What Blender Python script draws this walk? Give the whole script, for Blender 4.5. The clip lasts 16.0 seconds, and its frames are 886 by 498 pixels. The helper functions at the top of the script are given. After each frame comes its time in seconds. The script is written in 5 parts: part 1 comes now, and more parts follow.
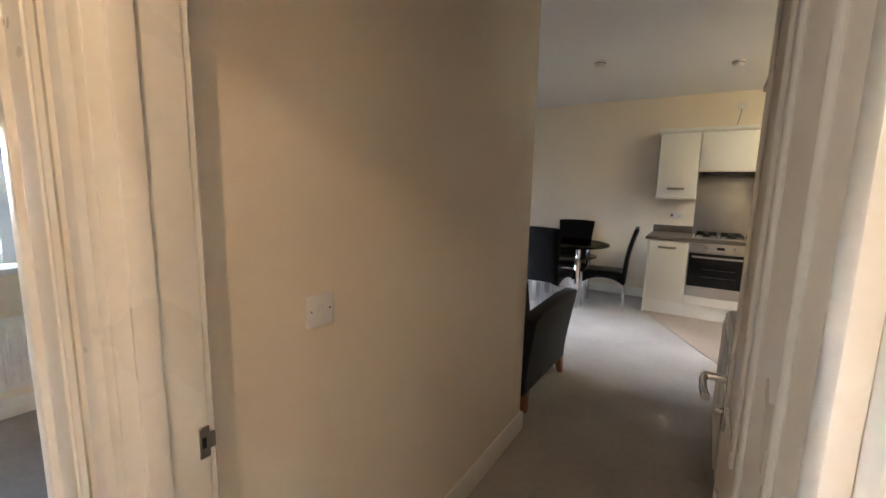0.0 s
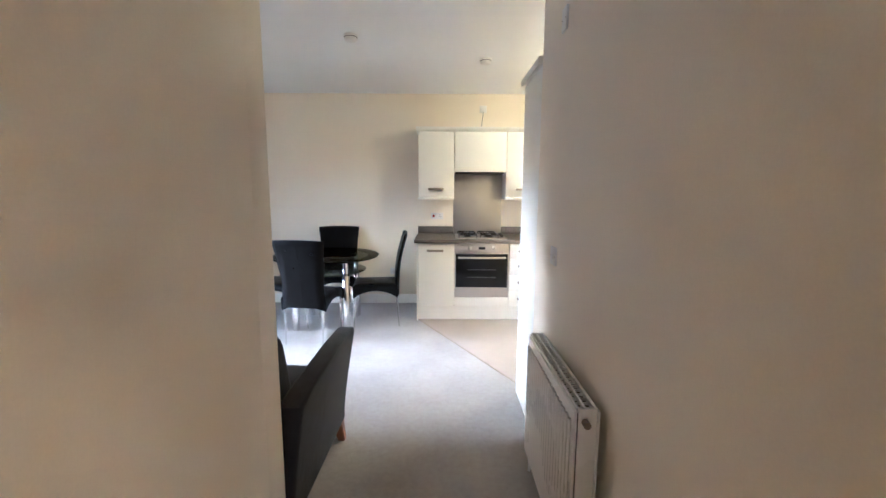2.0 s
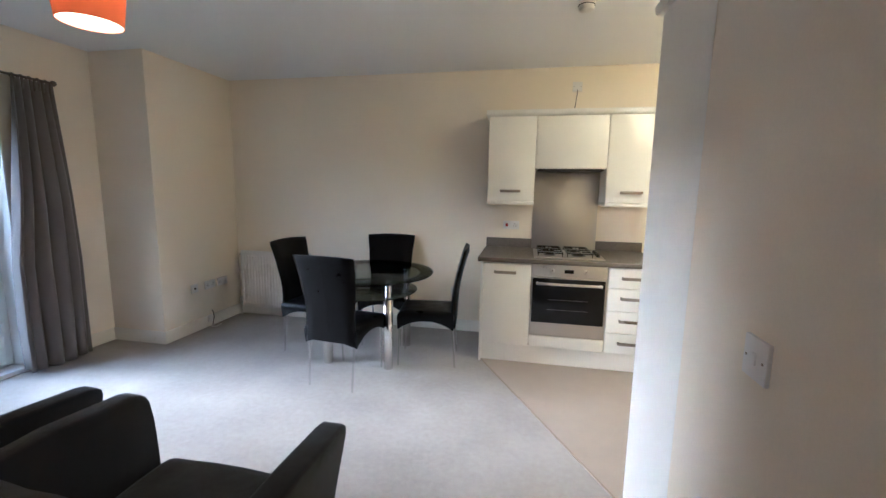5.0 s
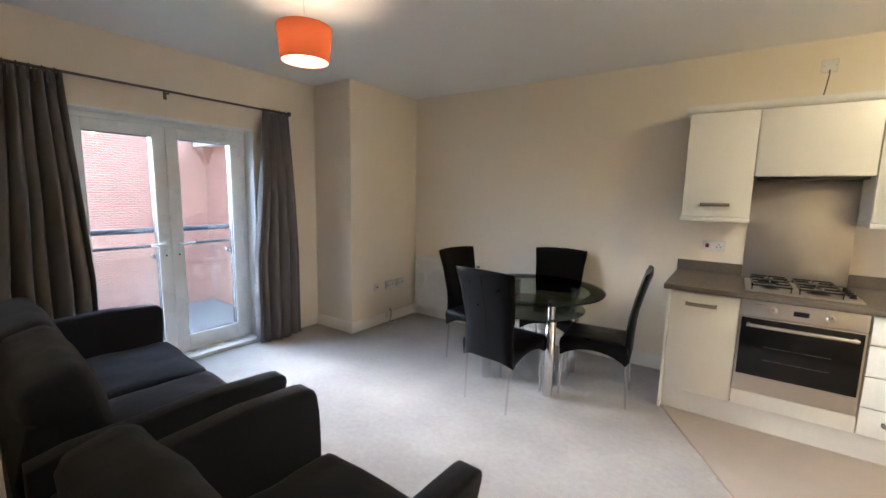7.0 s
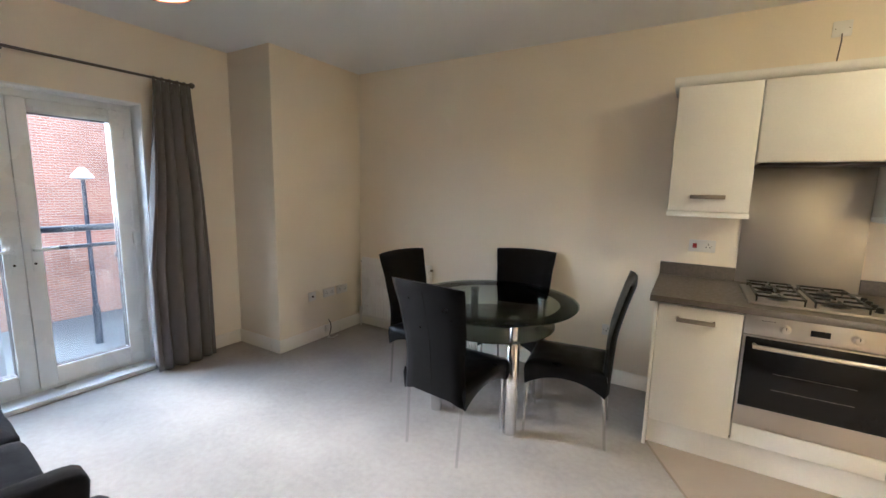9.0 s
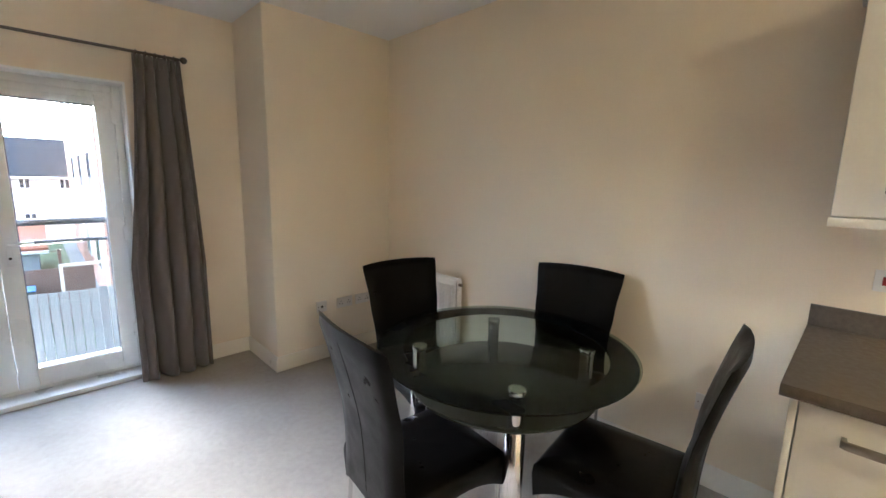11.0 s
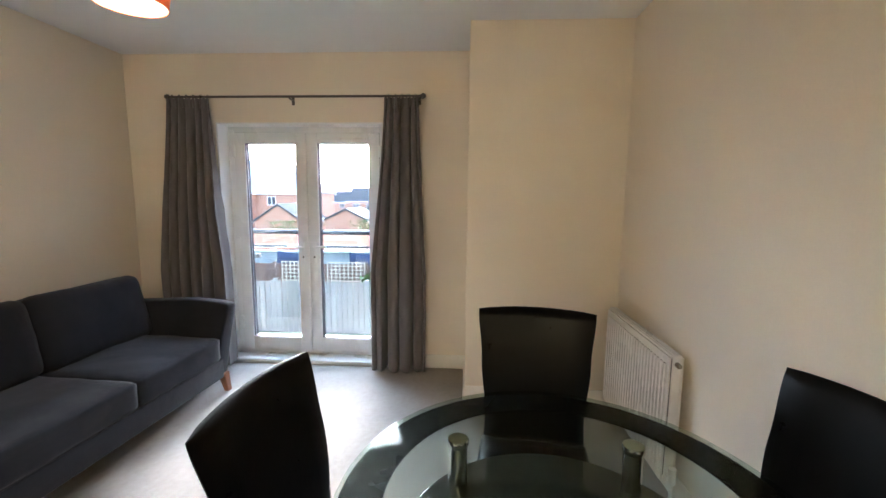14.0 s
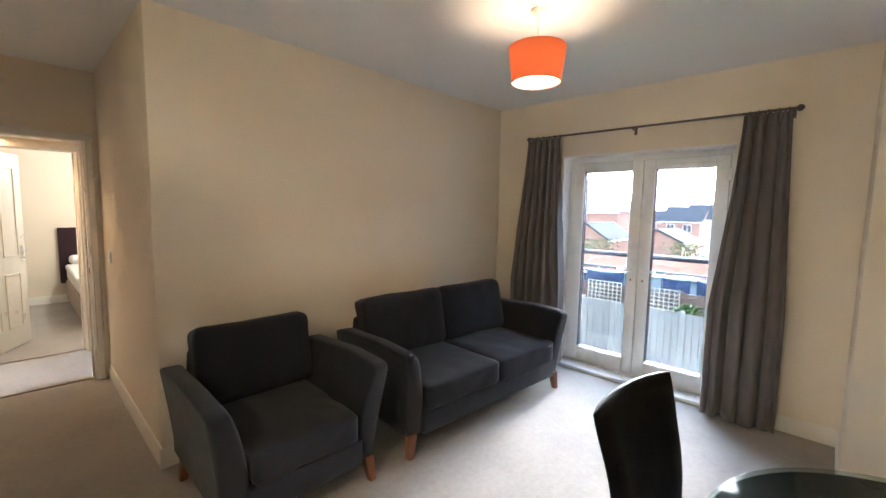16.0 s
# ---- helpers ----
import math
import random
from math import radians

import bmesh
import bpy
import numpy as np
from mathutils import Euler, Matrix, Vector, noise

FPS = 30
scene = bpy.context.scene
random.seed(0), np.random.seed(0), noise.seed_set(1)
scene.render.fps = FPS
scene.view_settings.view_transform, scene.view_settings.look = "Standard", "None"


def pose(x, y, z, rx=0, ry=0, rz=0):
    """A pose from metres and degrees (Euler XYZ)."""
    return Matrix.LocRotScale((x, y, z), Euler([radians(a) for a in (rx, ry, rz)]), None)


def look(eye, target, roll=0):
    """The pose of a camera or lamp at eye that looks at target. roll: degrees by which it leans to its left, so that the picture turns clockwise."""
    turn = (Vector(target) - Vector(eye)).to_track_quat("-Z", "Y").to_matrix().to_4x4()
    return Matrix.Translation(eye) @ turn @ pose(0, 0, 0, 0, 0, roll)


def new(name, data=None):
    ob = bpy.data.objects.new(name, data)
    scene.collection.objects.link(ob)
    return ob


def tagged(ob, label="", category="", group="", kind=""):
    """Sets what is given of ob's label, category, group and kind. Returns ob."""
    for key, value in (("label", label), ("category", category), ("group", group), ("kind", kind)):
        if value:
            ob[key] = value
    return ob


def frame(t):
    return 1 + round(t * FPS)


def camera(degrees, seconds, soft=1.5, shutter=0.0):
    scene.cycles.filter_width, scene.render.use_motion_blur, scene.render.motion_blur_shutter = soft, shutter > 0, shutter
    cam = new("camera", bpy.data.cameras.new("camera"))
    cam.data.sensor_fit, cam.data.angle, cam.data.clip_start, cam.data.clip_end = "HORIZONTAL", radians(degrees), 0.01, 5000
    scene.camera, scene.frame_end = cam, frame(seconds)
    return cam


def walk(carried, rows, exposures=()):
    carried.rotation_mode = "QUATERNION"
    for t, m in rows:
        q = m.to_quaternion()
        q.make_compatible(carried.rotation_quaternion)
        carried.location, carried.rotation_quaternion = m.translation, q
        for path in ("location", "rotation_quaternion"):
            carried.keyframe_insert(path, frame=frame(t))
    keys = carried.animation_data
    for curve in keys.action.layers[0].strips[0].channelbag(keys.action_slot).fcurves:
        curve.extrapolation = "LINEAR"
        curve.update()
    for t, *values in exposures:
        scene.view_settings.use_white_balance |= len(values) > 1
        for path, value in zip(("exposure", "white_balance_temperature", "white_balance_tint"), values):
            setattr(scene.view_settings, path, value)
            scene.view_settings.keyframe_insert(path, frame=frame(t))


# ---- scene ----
cam = camera(94.2, 16.0)
PATH = [
    (0, (0.152, -0.641, 1.42), (-0.916, 1.024, 1.123), 1.3),
    (0.5, (-0.034, -0.455, 1.429), (-0.751, 1.389, 1.134), 1.0),
    (1, (-0.108, -0.213, 1.417), (-0.447, 1.736, 1.127), 0.5),
    (1.5, (-0.127, 0.008, 1.447), (-0.256, 1.985, 1.169), 0.4),
    (2, (-0.131, 0.23, 1.442), (-0.13, 2.211, 1.163), 0.3),
    (2.5, (-0.154, 0.465, 1.453), (-0.084, 2.444, 1.169), 0.2),
    (3, (-0.154, 0.65, 1.456), (-0.087, 2.628, 1.164), 0.1),
    (5.5, (-0.05, 1.379, 1.464), (-0.654, 3.266, 1.191), 1.1),
    (6, (-0.046, 1.426, 1.468), (-0.878, 3.227, 1.21), 1.1),
    (6.5, (-0.076, 1.435, 1.485), (-1.094, 3.138, 1.228), 1.1),
    (7, (-0.077, 1.476, 1.503), (-1.223, 3.094, 1.236), 1.2),
    (7.5, (-0.183, 1.524, 1.512), (-1.311, 3.152, 1.235), 1.4),
    (8, (-0.232, 1.726, 1.485), (-1.321, 3.381, 1.213), 1.4),
    (8.5, (-0.262, 1.921, 1.484), (-1.256, 3.632, 1.19), 1.2),
    (11, (-0.341, 3.208, 1.468), (-1.748, 4.591, 1.138), 1.2),
    (11.5, (-0.303, 3.515, 1.506), (-1.832, 4.748, 1.129), 1.1),
    (12, (-0.332, 3.768, 1.467), (-1.976, 4.838, 1.079), 1.2),
    (12.5, (-0.412, 4.028, 1.457), (-2.183, 4.884, 1.092), 1.2),
    (13, (-0.469, 4.174, 1.47), (-2.352, 4.751, 1.122), 0.8),
    (13.5, (-0.467, 4.32, 1.491), (-2.426, 4.572, 1.182), 0.6),
    (14, (-0.469, 4.378, 1.48), (-2.45, 4.27, 1.223), 0.5),
    (14.5, (-0.352, 4.359, 1.495), (-2.285, 3.901, 1.269), 0.4),
    (15, (-0.265, 4.337, 1.51), (-2.09, 3.542, 1.318), 0.6),
    (15.5, (-0.206, 4.308, 1.518), (-1.858, 3.194, 1.334), 0.9),
    (16, (-0.143, 4.27, 1.532), (-1.583, 2.894, 1.342), 1.1),
]
EXPOSURES = [(0.0, 4.85, 4950, 10), (0.5, 5.5, 4900, 10), (2.0, 5.9, 4450, 10), (3.2, 5.95, 4500, 10), (5.5, 5.15, 4650, 10), (7.0, 5.25, 4950, 10), (8.5, 5.2, 5050, 10), (11.0, 5.4, 5150, 10), (12.5, 5.45, 5200, 10), (14.0, 5.6, 5200, 10), (15.5, 5.6, 5200, 10), (16.0, 5.5, 5200, 10)]
walk(cam, [(t, look(eye, target, roll)) for t, eye, target, roll in PATH], EXPOSURES)

# ---- world and light ----
world = bpy.data.worlds.new("sky_world")
scene.world = world
world.use_nodes = True
wn, wl = world.node_tree.nodes, world.node_tree.links
wn.clear()
sky = wn.new("ShaderNodeTexSky")
sky.sky_type = "NISHITA"
sky.sun_disc = False
sky.sun_elevation, sky.sun_rotation = radians(10), radians(261)
sky.air_density, sky.dust_density, sky.ozone_density = 1.0, 4.0, 1.0
sat = wn.new("ShaderNodeHueSaturation")
sat.inputs["Saturation"].default_value = 0.5
bg = wn.new("ShaderNodeBackground")
bg.inputs["Strength"].default_value = 0.09
wout = wn.new("ShaderNodeOutputWorld")
wl.new(sky.outputs[0], sat.inputs["Color"])
wl.new(sat.outputs[0], bg.inputs["Color"])
wl.new(bg.outputs[0], wout.inputs[0])

# broad overcast glow from the open sky to the west
sun = new("sun", bpy.data.lights.new("sun", "SUN"))
sun.data.energy, sun.data.angle, sun.data.color = 0.44, radians(110), (0.90, 0.96, 1.0)
sun.matrix_world = look((-8.2, -1.3, 1.35), (0, 0, 0))


def bulb_light(name, x, y, z, watts, colour=(1.0, 0.66, 0.34), radius=0.035):
    ob = new(name, bpy.data.lights.new(name, "POINT"))
    ob.data.energy, ob.data.color, ob.data.shadow_soft_size = watts, colour, radius
    ob.location = (x, y, z)
    return ob


bulb_light("pendant_bulb_light", -2.16, 3.02, 2.325, 0.045, (1.0, 0.50, 0.18))
# added unseen light, placed so its shade rim cuts a slanting edge on the wall
bulb_light("unseen_lobby_light", 0.20, -1.05, 2.27, 0.8, (1.0, 0.60, 0.27), 0.008)
bulb_light("kitchen_bulb_light", 1.35, 3.95, 2.47, 0.36, (1.0, 0.60, 0.18), 0.06)
# added fill without a fitting; stands in for the bedroom's bright window light
bulb_light("bedroom_fill_light", -1.3, -2.7, 2.30, 1.8, (1.0, 0.84, 0.62), 0.06)


# ---- materials ----
def material(name):
    m = bpy.data.materials.new(name)
    m.use_nodes = True
    return m, m.node_tree.nodes, m.node_tree.links, m.node_tree.nodes["Principled BSDF"]


def surface(name, colour, rough=0.6, metal=0.0, vary=0.12, scale=3.0, grain=200.0, bump=0.1, depth=0.002,
            rough_vary=0.1, sheen=0.0, coat=0.0, detail=4.0, stretch=(1, 1, 1), crease=0.0):
    """Paint, fabric or metal with variation at a large and a fine scale and a fine relief."""
    m, n, l, p = material(name)
    co = n.new("ShaderNodeTexCoord")
    mp = n.new("ShaderNodeMapping")
    mp.inputs["Scale"].default_value = stretch
    l.new(co.outputs["Object"], mp.inputs["Vector"])
    big, fine = n.new("ShaderNodeTexNoise"), n.new("ShaderNodeTexNoise")
    big.inputs["Scale"].default_value, big.inputs["Detail"].default_value = scale, detail
    fine.inputs["Scale"].default_value, fine.inputs["Detail"].default_value = grain, 3.0
    l.new(mp.outputs[0], big.inputs["Vector"])
    l.new(mp.outputs[0], fine.inputs["Vector"])
    mix = n.new("ShaderNodeMath")
    mix.operation = "ADD"
    l.new(big.outputs[0], mix.inputs[0])
    l.new(fine.outputs[0], mix.inputs[1])
    ramp = n.new("ShaderNodeMapRange")
    ramp.inputs["From Min"].default_value, ramp.inputs["From Max"].default_value = 0.6, 1.4
    ramp.inputs["To Min"].default_value, ramp.inputs["To Max"].default_value = 1 - vary, 1 + vary
    l.new(mix.outputs[0], ramp.inputs["Value"])
    mul = n.new("ShaderNodeVectorMath")
    mul.operation = "SCALE"
    mul.inputs[0].default_value = colour
    l.new(ramp.outputs[0], mul.inputs["Scale"])
    l.new(mul.outputs[0], p.inputs["Base Color"])
    rr = n.new("ShaderNodeMapRange")
    rr.inputs["From Min"].default_value, rr.inputs["From Max"].default_value = 0.3, 0.7
    rr.inputs["To Min"].default_value = max(0.02, rough - rough_vary)
    rr.inputs["To Max"].default_value = min(1.0, rough + rough_vary)
    l.new(big.outputs[0], rr.inputs["Value"])
    l.new(rr.outputs[0], p.inputs["Roughness"])
    p.inputs["Metallic"].default_value = metal
    p.inputs["Sheen Weight"].default_value = sheen
    p.inputs["Coat Weight"].default_value = coat
    if bump > 0:
        b = n.new("ShaderNodeBump")
        b.inputs["Strength"].default_value, b.inputs["Distance"].default_value = bump, depth
        hgt = n.new("ShaderNodeMath")
        hgt.operation = "MULTIPLY_ADD"
        hgt.inputs[1].default_value = crease
        l.new(big.outputs[0], hgt.inputs[0])
        l.new(fine.outputs[0], hgt.inputs[2])
        l.new(hgt.outputs[0], b.inputs["Height"])
        l.new(b.outputs[0], p.inputs["Normal"])
    return m


def brickwork(name, colour_a, colour_b, mortar):
    """Stretcher-bond brick on upright walls that run along x or y."""
    m, n, l, p = material(name)
    co = n.new("ShaderNodeTexCoord")
    sep, com = n.new("ShaderNodeSeparateXYZ"), n.new("ShaderNodeCombineXYZ")
    add = n.new("ShaderNodeMath")
    l.new(co.outputs["Object"], sep.inputs[0])
    l.new(sep.outputs["X"], add.inputs[0])
    l.new(sep.outputs["Y"], add.inputs[1])
    l.new(add.outputs[0], com.inputs["X"])
    l.new(sep.outputs["Z"], com.inputs["Y"])
    br = n.new("ShaderNodeTexBrick")
    br.inputs["Scale"].default_value = 1.0
    br.inputs["Brick Width"].default_value, br.inputs["Row Height"].default_value = 0.225, 0.075
    br.inputs["Mortar Size"].default_value = 0.010
    br.inputs["Color1"].default_value = (*colour_a, 1)
    br.inputs["Color2"].default_value = (*colour_b, 1)
    br.inputs["Mortar"].default_value = (*mortar, 1)
    l.new(com.outputs[0], br.inputs["Vector"])
    no = n.new("ShaderNodeTexNoise")
    no.inputs["Scale"].default_value = 1.3
    l.new(com.outputs[0], no.inputs["Vector"])
    mr = n.new("ShaderNodeMapRange")
    mr.inputs["From Min"].default_value, mr.inputs["From Max"].default_value = 0.3, 0.7
    mr.inputs["To Min"].default_value, mr.inputs["To Max"].default_value = 0.9, 1.08
    l.new(no.outputs[0], mr.inputs["Value"])
    mul = n.new("ShaderNodeVectorMath")
    mul.operation = "SCALE"
    l.new(br.outputs["Color"], mul.inputs[0])
    l.new(mr.outputs[0], mul.inputs["Scale"])
    l.new(mul.outputs[0], p.inputs["Base Color"])
    p.inputs["Roughness"].default_value = 0.9
    b = n.new("ShaderNodeBump")
    b.inputs["Strength"].default_value, b.inputs["Distance"].default_value = 0.6, 0.006
    b.invert = True
    l.new(br.outputs["Fac"], b.inputs["Height"])
    l.new(b.outputs[0], p.inputs["Normal"])
    return m


def carpet(name, colour):
    """Short cut pile: tufts, soft footmarks and a few faint stains."""
    m, n, l, p = material(name)
    co = n.new("ShaderNodeTexCoord")
    tuft, mid, big = n.new("ShaderNodeTexVoronoi"), n.new("ShaderNodeTexNoise"), n.new("ShaderNodeTexNoise")
    tuft.inputs["Scale"].default_value = 260
    mid.inputs["Scale"].default_value, mid.inputs["Detail"].default_value = 28, 5
    big.inputs["Scale"].default_value, big.inputs["Detail"].default_value = 2.2, 4
    for t in (tuft, mid, big):
        l.new(co.outputs["Object"], t.inputs["Vector"])
    a, b2 = n.new("ShaderNodeMath"), n.new("ShaderNodeMath")
    a.operation, b2.operation = "MULTIPLY_ADD", "MULTIPLY_ADD"
    a.inputs[1].default_value, b2.inputs[1].default_value = 1.8, 0.45
    l.new(big.outputs[0], a.inputs[0])
    l.new(mid.outputs[0], a.inputs[2])
    l.new(tuft.outputs["Distance"], b2.inputs[0])
    l.new(a.outputs[0], b2.inputs[2])
    mr = n.new("ShaderNodeMapRange")
    mr.inputs["From Min"].default_value, mr.inputs["From Max"].default_value = 1.1, 2.1
    mr.inputs["To Min"].default_value, mr.inputs["To Max"].default_value = 0.80, 1.12
    l.new(b2.outputs[0], mr.inputs["Value"])
    mul = n.new("ShaderNodeVectorMath")
    mul.operation = "SCALE"
    mul.inputs[0].default_value = colour
    l.new(mr.outputs[0], mul.inputs["Scale"])
    l.new(mul.outputs[0], p.inputs["Base Color"])
    p.inputs["Roughness"].default_value = 0.95
    p.inputs["Sheen Weight"].default_value = 0.25
    b = n.new("ShaderNodeBump")
    b.inputs["Strength"].default_value, b.inputs["Distance"].default_value = 0.5, 0.004
    l.new(b2.outputs[0], b.inputs["Height"])
    l.new(b.outputs[0], p.inputs["Normal"])
    return m


def pane_glass(name, tint=(0.97, 0.99, 0.98), gloss=1.0):
    """Thin clear glass: see-through, with the gloss of glass at a glancing angle."""
    m, n, l, p = material(name)
    n.remove(p)
    tr, gl, lw, mx = (n.new("ShaderNodeBsdfTransparent"), n.new("ShaderNodeBsdfGlossy"), n.new("ShaderNodeLayerWeight"), n.new("ShaderNodeMixShader"))
    tr.inputs["Color"].default_value = (*tint, 1)
    gl.inputs["Roughness"].default_value = 0.01
    gl.inputs["Color"].default_value = (gloss, gloss, gloss, 1)
    lw.inputs["Blend"].default_value = 0.5
    pw, ml = n.new("ShaderNodeMath"), n.new("ShaderNodeMath")
    pw.operation, ml.operation = "POWER", "MULTIPLY_ADD"
    pw.inputs[1].default_value = 5.0
    ml.inputs[1].default_value, ml.inputs[2].default_value = 0.96, 0.04
    l.new(lw.outputs["Facing"], pw.inputs[0])
    l.new(pw.outputs[0], ml.inputs[0])
    l.new(ml.outputs[0], mx.inputs[0])
    l.new(tr.outputs[0], mx.inputs[1])
    l.new(gl.outputs[0], mx.inputs[2])
    l.new(mx.outputs[0], n["Material Output"].inputs[0])
    return m


def shade_cloth(name, colour):
    m, n, l, p = material(name)
    tl, mx = n.new("ShaderNodeBsdfTranslucent"), n.new("ShaderNodeMixShader")
    tl.inputs["Color"].default_value = (*colour, 1)
    p.inputs["Base Color"].default_value = (*colour, 1)
    p.inputs["Roughness"].default_value = 0.9
    w = n.new("ShaderNodeTexNoise")
    w.inputs["Scale"].default_value = 350
    b = n.new("ShaderNodeBump")
    b.inputs["Strength"].default_value, b.inputs["Distance"].default_value = 0.3, 0.001
    l.new(w.outputs[0], b.inputs["Height"])
    l.new(b.outputs[0], p.inputs["Normal"])
    mx.inputs[0].default_value = 0.35
    l.new(p.outputs[0], mx.inputs[1])
    l.new(tl.outputs[0], mx.inputs[2])
    l.new(mx.outputs[0], n["Material Output"].inputs[0])
    return m


def glow(name, colour, strength):
    m, n, l, p = material(name)
    p.inputs["Base Color"].default_value = (*colour, 1)
    p.inputs["Emission Color"].default_value = (*colour, 1)
    p.inputs["Emission Strength"].default_value = strength
    return m


WALL = surface("magnolia_wall_paint", (0.84, 0.755, 0.615), 0.75, vary=0.03, scale=1.2, grain=160, bump=0.12, depth=0.001)
CEIL = surface("white_ceiling_paint", (0.86, 0.86, 0.85), 0.85, vary=0.02, scale=0.8, grain=120, bump=0.1, depth=0.001)
GLOSS = surface("cream_white_gloss_paint", (0.84, 0.81, 0.74), 0.35, vary=0.03, scale=4, grain=60, bump=0.05, depth=0.0006)
CARPET = carpet("beige_carpet", (0.345, 0.314, 0.283))
VINYL = surface("beige_kitchen_floor", (0.40, 0.34, 0.285), 0.7, vary=0.10, scale=6, grain=300, bump=0.15, depth=0.001)
UPVC = surface("white_upvc", (0.80, 0.83, 0.84), 0.3, vary=0.02, scale=3, grain=50, bump=0.03, depth=0.0005)
GLASS = pane_glass("window_glass", (0.90, 0.92, 0.93))
SHELFGLASS = surface("smoked_shelf_glass", (0.022, 0.023, 0.019), 0.16, vary=0.1, bump=0.0, rough_vary=0.04)
TABLEGLASS = pane_glass("table_glass", (0.86, 0.92, 0.89), 0.22)
FROST = pane_glass("balcony_glass", (0.94, 0.96, 0.96), 0.3)
CURTAIN = surface("grey_curtain_cloth", (0.140, 0.124, 0.119), 0.85, vary=0.10, scale=14, grain=380, bump=0.35, depth=0.0015, sheen=0.25, stretch=(1, 1, 0.2), crease=3.0)
SOFA = surface("charcoal_woven_fabric", (0.017, 0.018, 0.025), 0.95, vary=0.25, scale=7, grain=420, bump=0.6, depth=0.002, sheen=0.14, crease=7.0)
LEATHER = surface("black_faux_leather", (0.0035, 0.0035, 0.004), 0.36, vary=0.25, scale=9, grain=190, bump=0.3, depth=0.0012, crease=4.0)
for _m, _v in ((SOFA, 0.15), (LEATHER, 0.12)):
    _m.node_tree.nodes["Principled BSDF"].inputs["Specular IOR Level"].default_value = _v
LEGWOOD = surface("stained_wood_leg", (0.22, 0.085, 0.035), 0.45, vary=0.25, scale=18, grain=140, bump=0.1, depth=0.001, stretch=(1, 1, 0.15))
CHROME = surface("chrome", (0.75, 0.75, 0.76), 0.08, 1.0, vary=0.03, bump=0.0, rough_vary=0.03)
STEEL = surface("brushed_steel", (0.58, 0.55, 0.52), 0.38, 1.0, vary=0.03, scale=3, grain=260, bump=0.05, depth=0.0004, rough_vary=0.02, stretch=(0.06, 1, 1.5))
SATIN = surface("satin_nickel", (0.33, 0.29, 0.245), 0.32, 1.0, vary=0.06, bump=0.04, depth=0.0005)
CABINET = surface("cream_white_cabinet", (0.84, 0.82, 0.76), 0.38, vary=0.03, scale=5, grain=90, bump=0.04, depth=0.0005)
WORKTOP = surface("grey_brown_worktop", (0.115, 0.095, 0.078), 0.42, vary=0.28, scale=60, grain=420, bump=0.08, depth=0.0005)
BLACK = surface("black_enamel", (0.012, 0.012, 0.013), 0.30, vary=0.2, bump=0.05, depth=0.0005)
OVENGLASS = surface("dark_oven_glass", (0.008, 0.008, 0.009), 0.05, vary=0.15, bump=0.0, rough_vary=0.02)
OVENGLASS.node_tree.nodes["Principled BSDF"].inputs["Specular IOR Level"].default_value = 0.25
BLACKGLASS = surface("black_table_glass", (0.005, 0.005, 0.006), 0.25, vary=0.1, bump=0.0, rough_vary=0.05)
BLACKGLASS.node_tree.nodes["Principled BSDF"].inputs["Specular IOR Level"].default_value = 0.1
PLASTIC = surface("white_plastic", (0.78, 0.76, 0.73), 0.35, vary=0.02, bump=0.03, depth=0.0004)
RADMAT = surface("white_radiator_enamel", (0.80, 0.78, 0.74), 0.3, vary=0.03, bump=0.03, depth=0.0004)
DARKGREY = surface("dark_grey_metal", (0.06, 0.055, 0.06), 0.4, 0.6, vary=0.15, bump=0.05, depth=0.0005)
POLE = surface("pewter_pole", (0.13, 0.115, 0.10), 0.35, 0.9, vary=0.1, bump=0.03, depth=0.0004)
RAILMAT = surface("blue_black_rail_paint", (0.018, 0.022, 0.035), 0.4, vary=0.15, bump=0.05, depth=0.0006)
ORANGE = shade_cloth("orange_shade_cloth", (0.50, 0.135, 0.045))
LINING = shade_cloth("white_shade_lining", (0.85, 0.80, 0.72))
BULB = glow("lamp_bulb_glow", (1.0, 0.70, 0.40), 2.5)
TUBEGLOW = glow("kitchen_lamp_glow", (1.0, 0.80, 0.45), 3.0)
BRICK = brickwork("red_brick", (0.43, 0.185, 0.115), (0.33, 0.125, 0.075), (0.46, 0.35, 0.29))
BRICK2 = brickwork("orange_brick", (0.36, 0.15, 0.085), (0.30, 0.125, 0.07), (0.36, 0.29, 0.24))
RENDERW = surface("white_render", (0.72, 0.70, 0.67), 0.85, vary=0.06, scale=0.6, grain=30, bump=0.1, depth=0.003)
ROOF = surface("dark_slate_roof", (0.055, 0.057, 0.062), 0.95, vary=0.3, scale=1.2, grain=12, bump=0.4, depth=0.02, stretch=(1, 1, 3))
# slate again, with the glare of the bright sky put into a paler colour
GLAREROOF = surface("slate_roof_sky_glare", (0.30, 0.31, 0.32), 0.8, vary=0.2, scale=1.2, grain=12, bump=0.4, depth=0.02, stretch=(1, 1, 3))
ASPHALT = surface("grey_ground", (0.22, 0.215, 0.205), 0.9, vary=0.3, scale=0.25, grain=14, bump=0.3, depth=0.01)
GRASS = surface("rough_grass", (0.06, 0.09, 0.03), 0.95, vary=0.4, scale=0.8, grain=25, bump=0.6, depth=0.03)
GREYWOOD = surface("weathered_grey_fence", (0.20, 0.20, 0.195), 0.9, vary=0.25, scale=2.2, grain=40, bump=0.3, depth=0.004, stretch=(2, 2, 0.3))
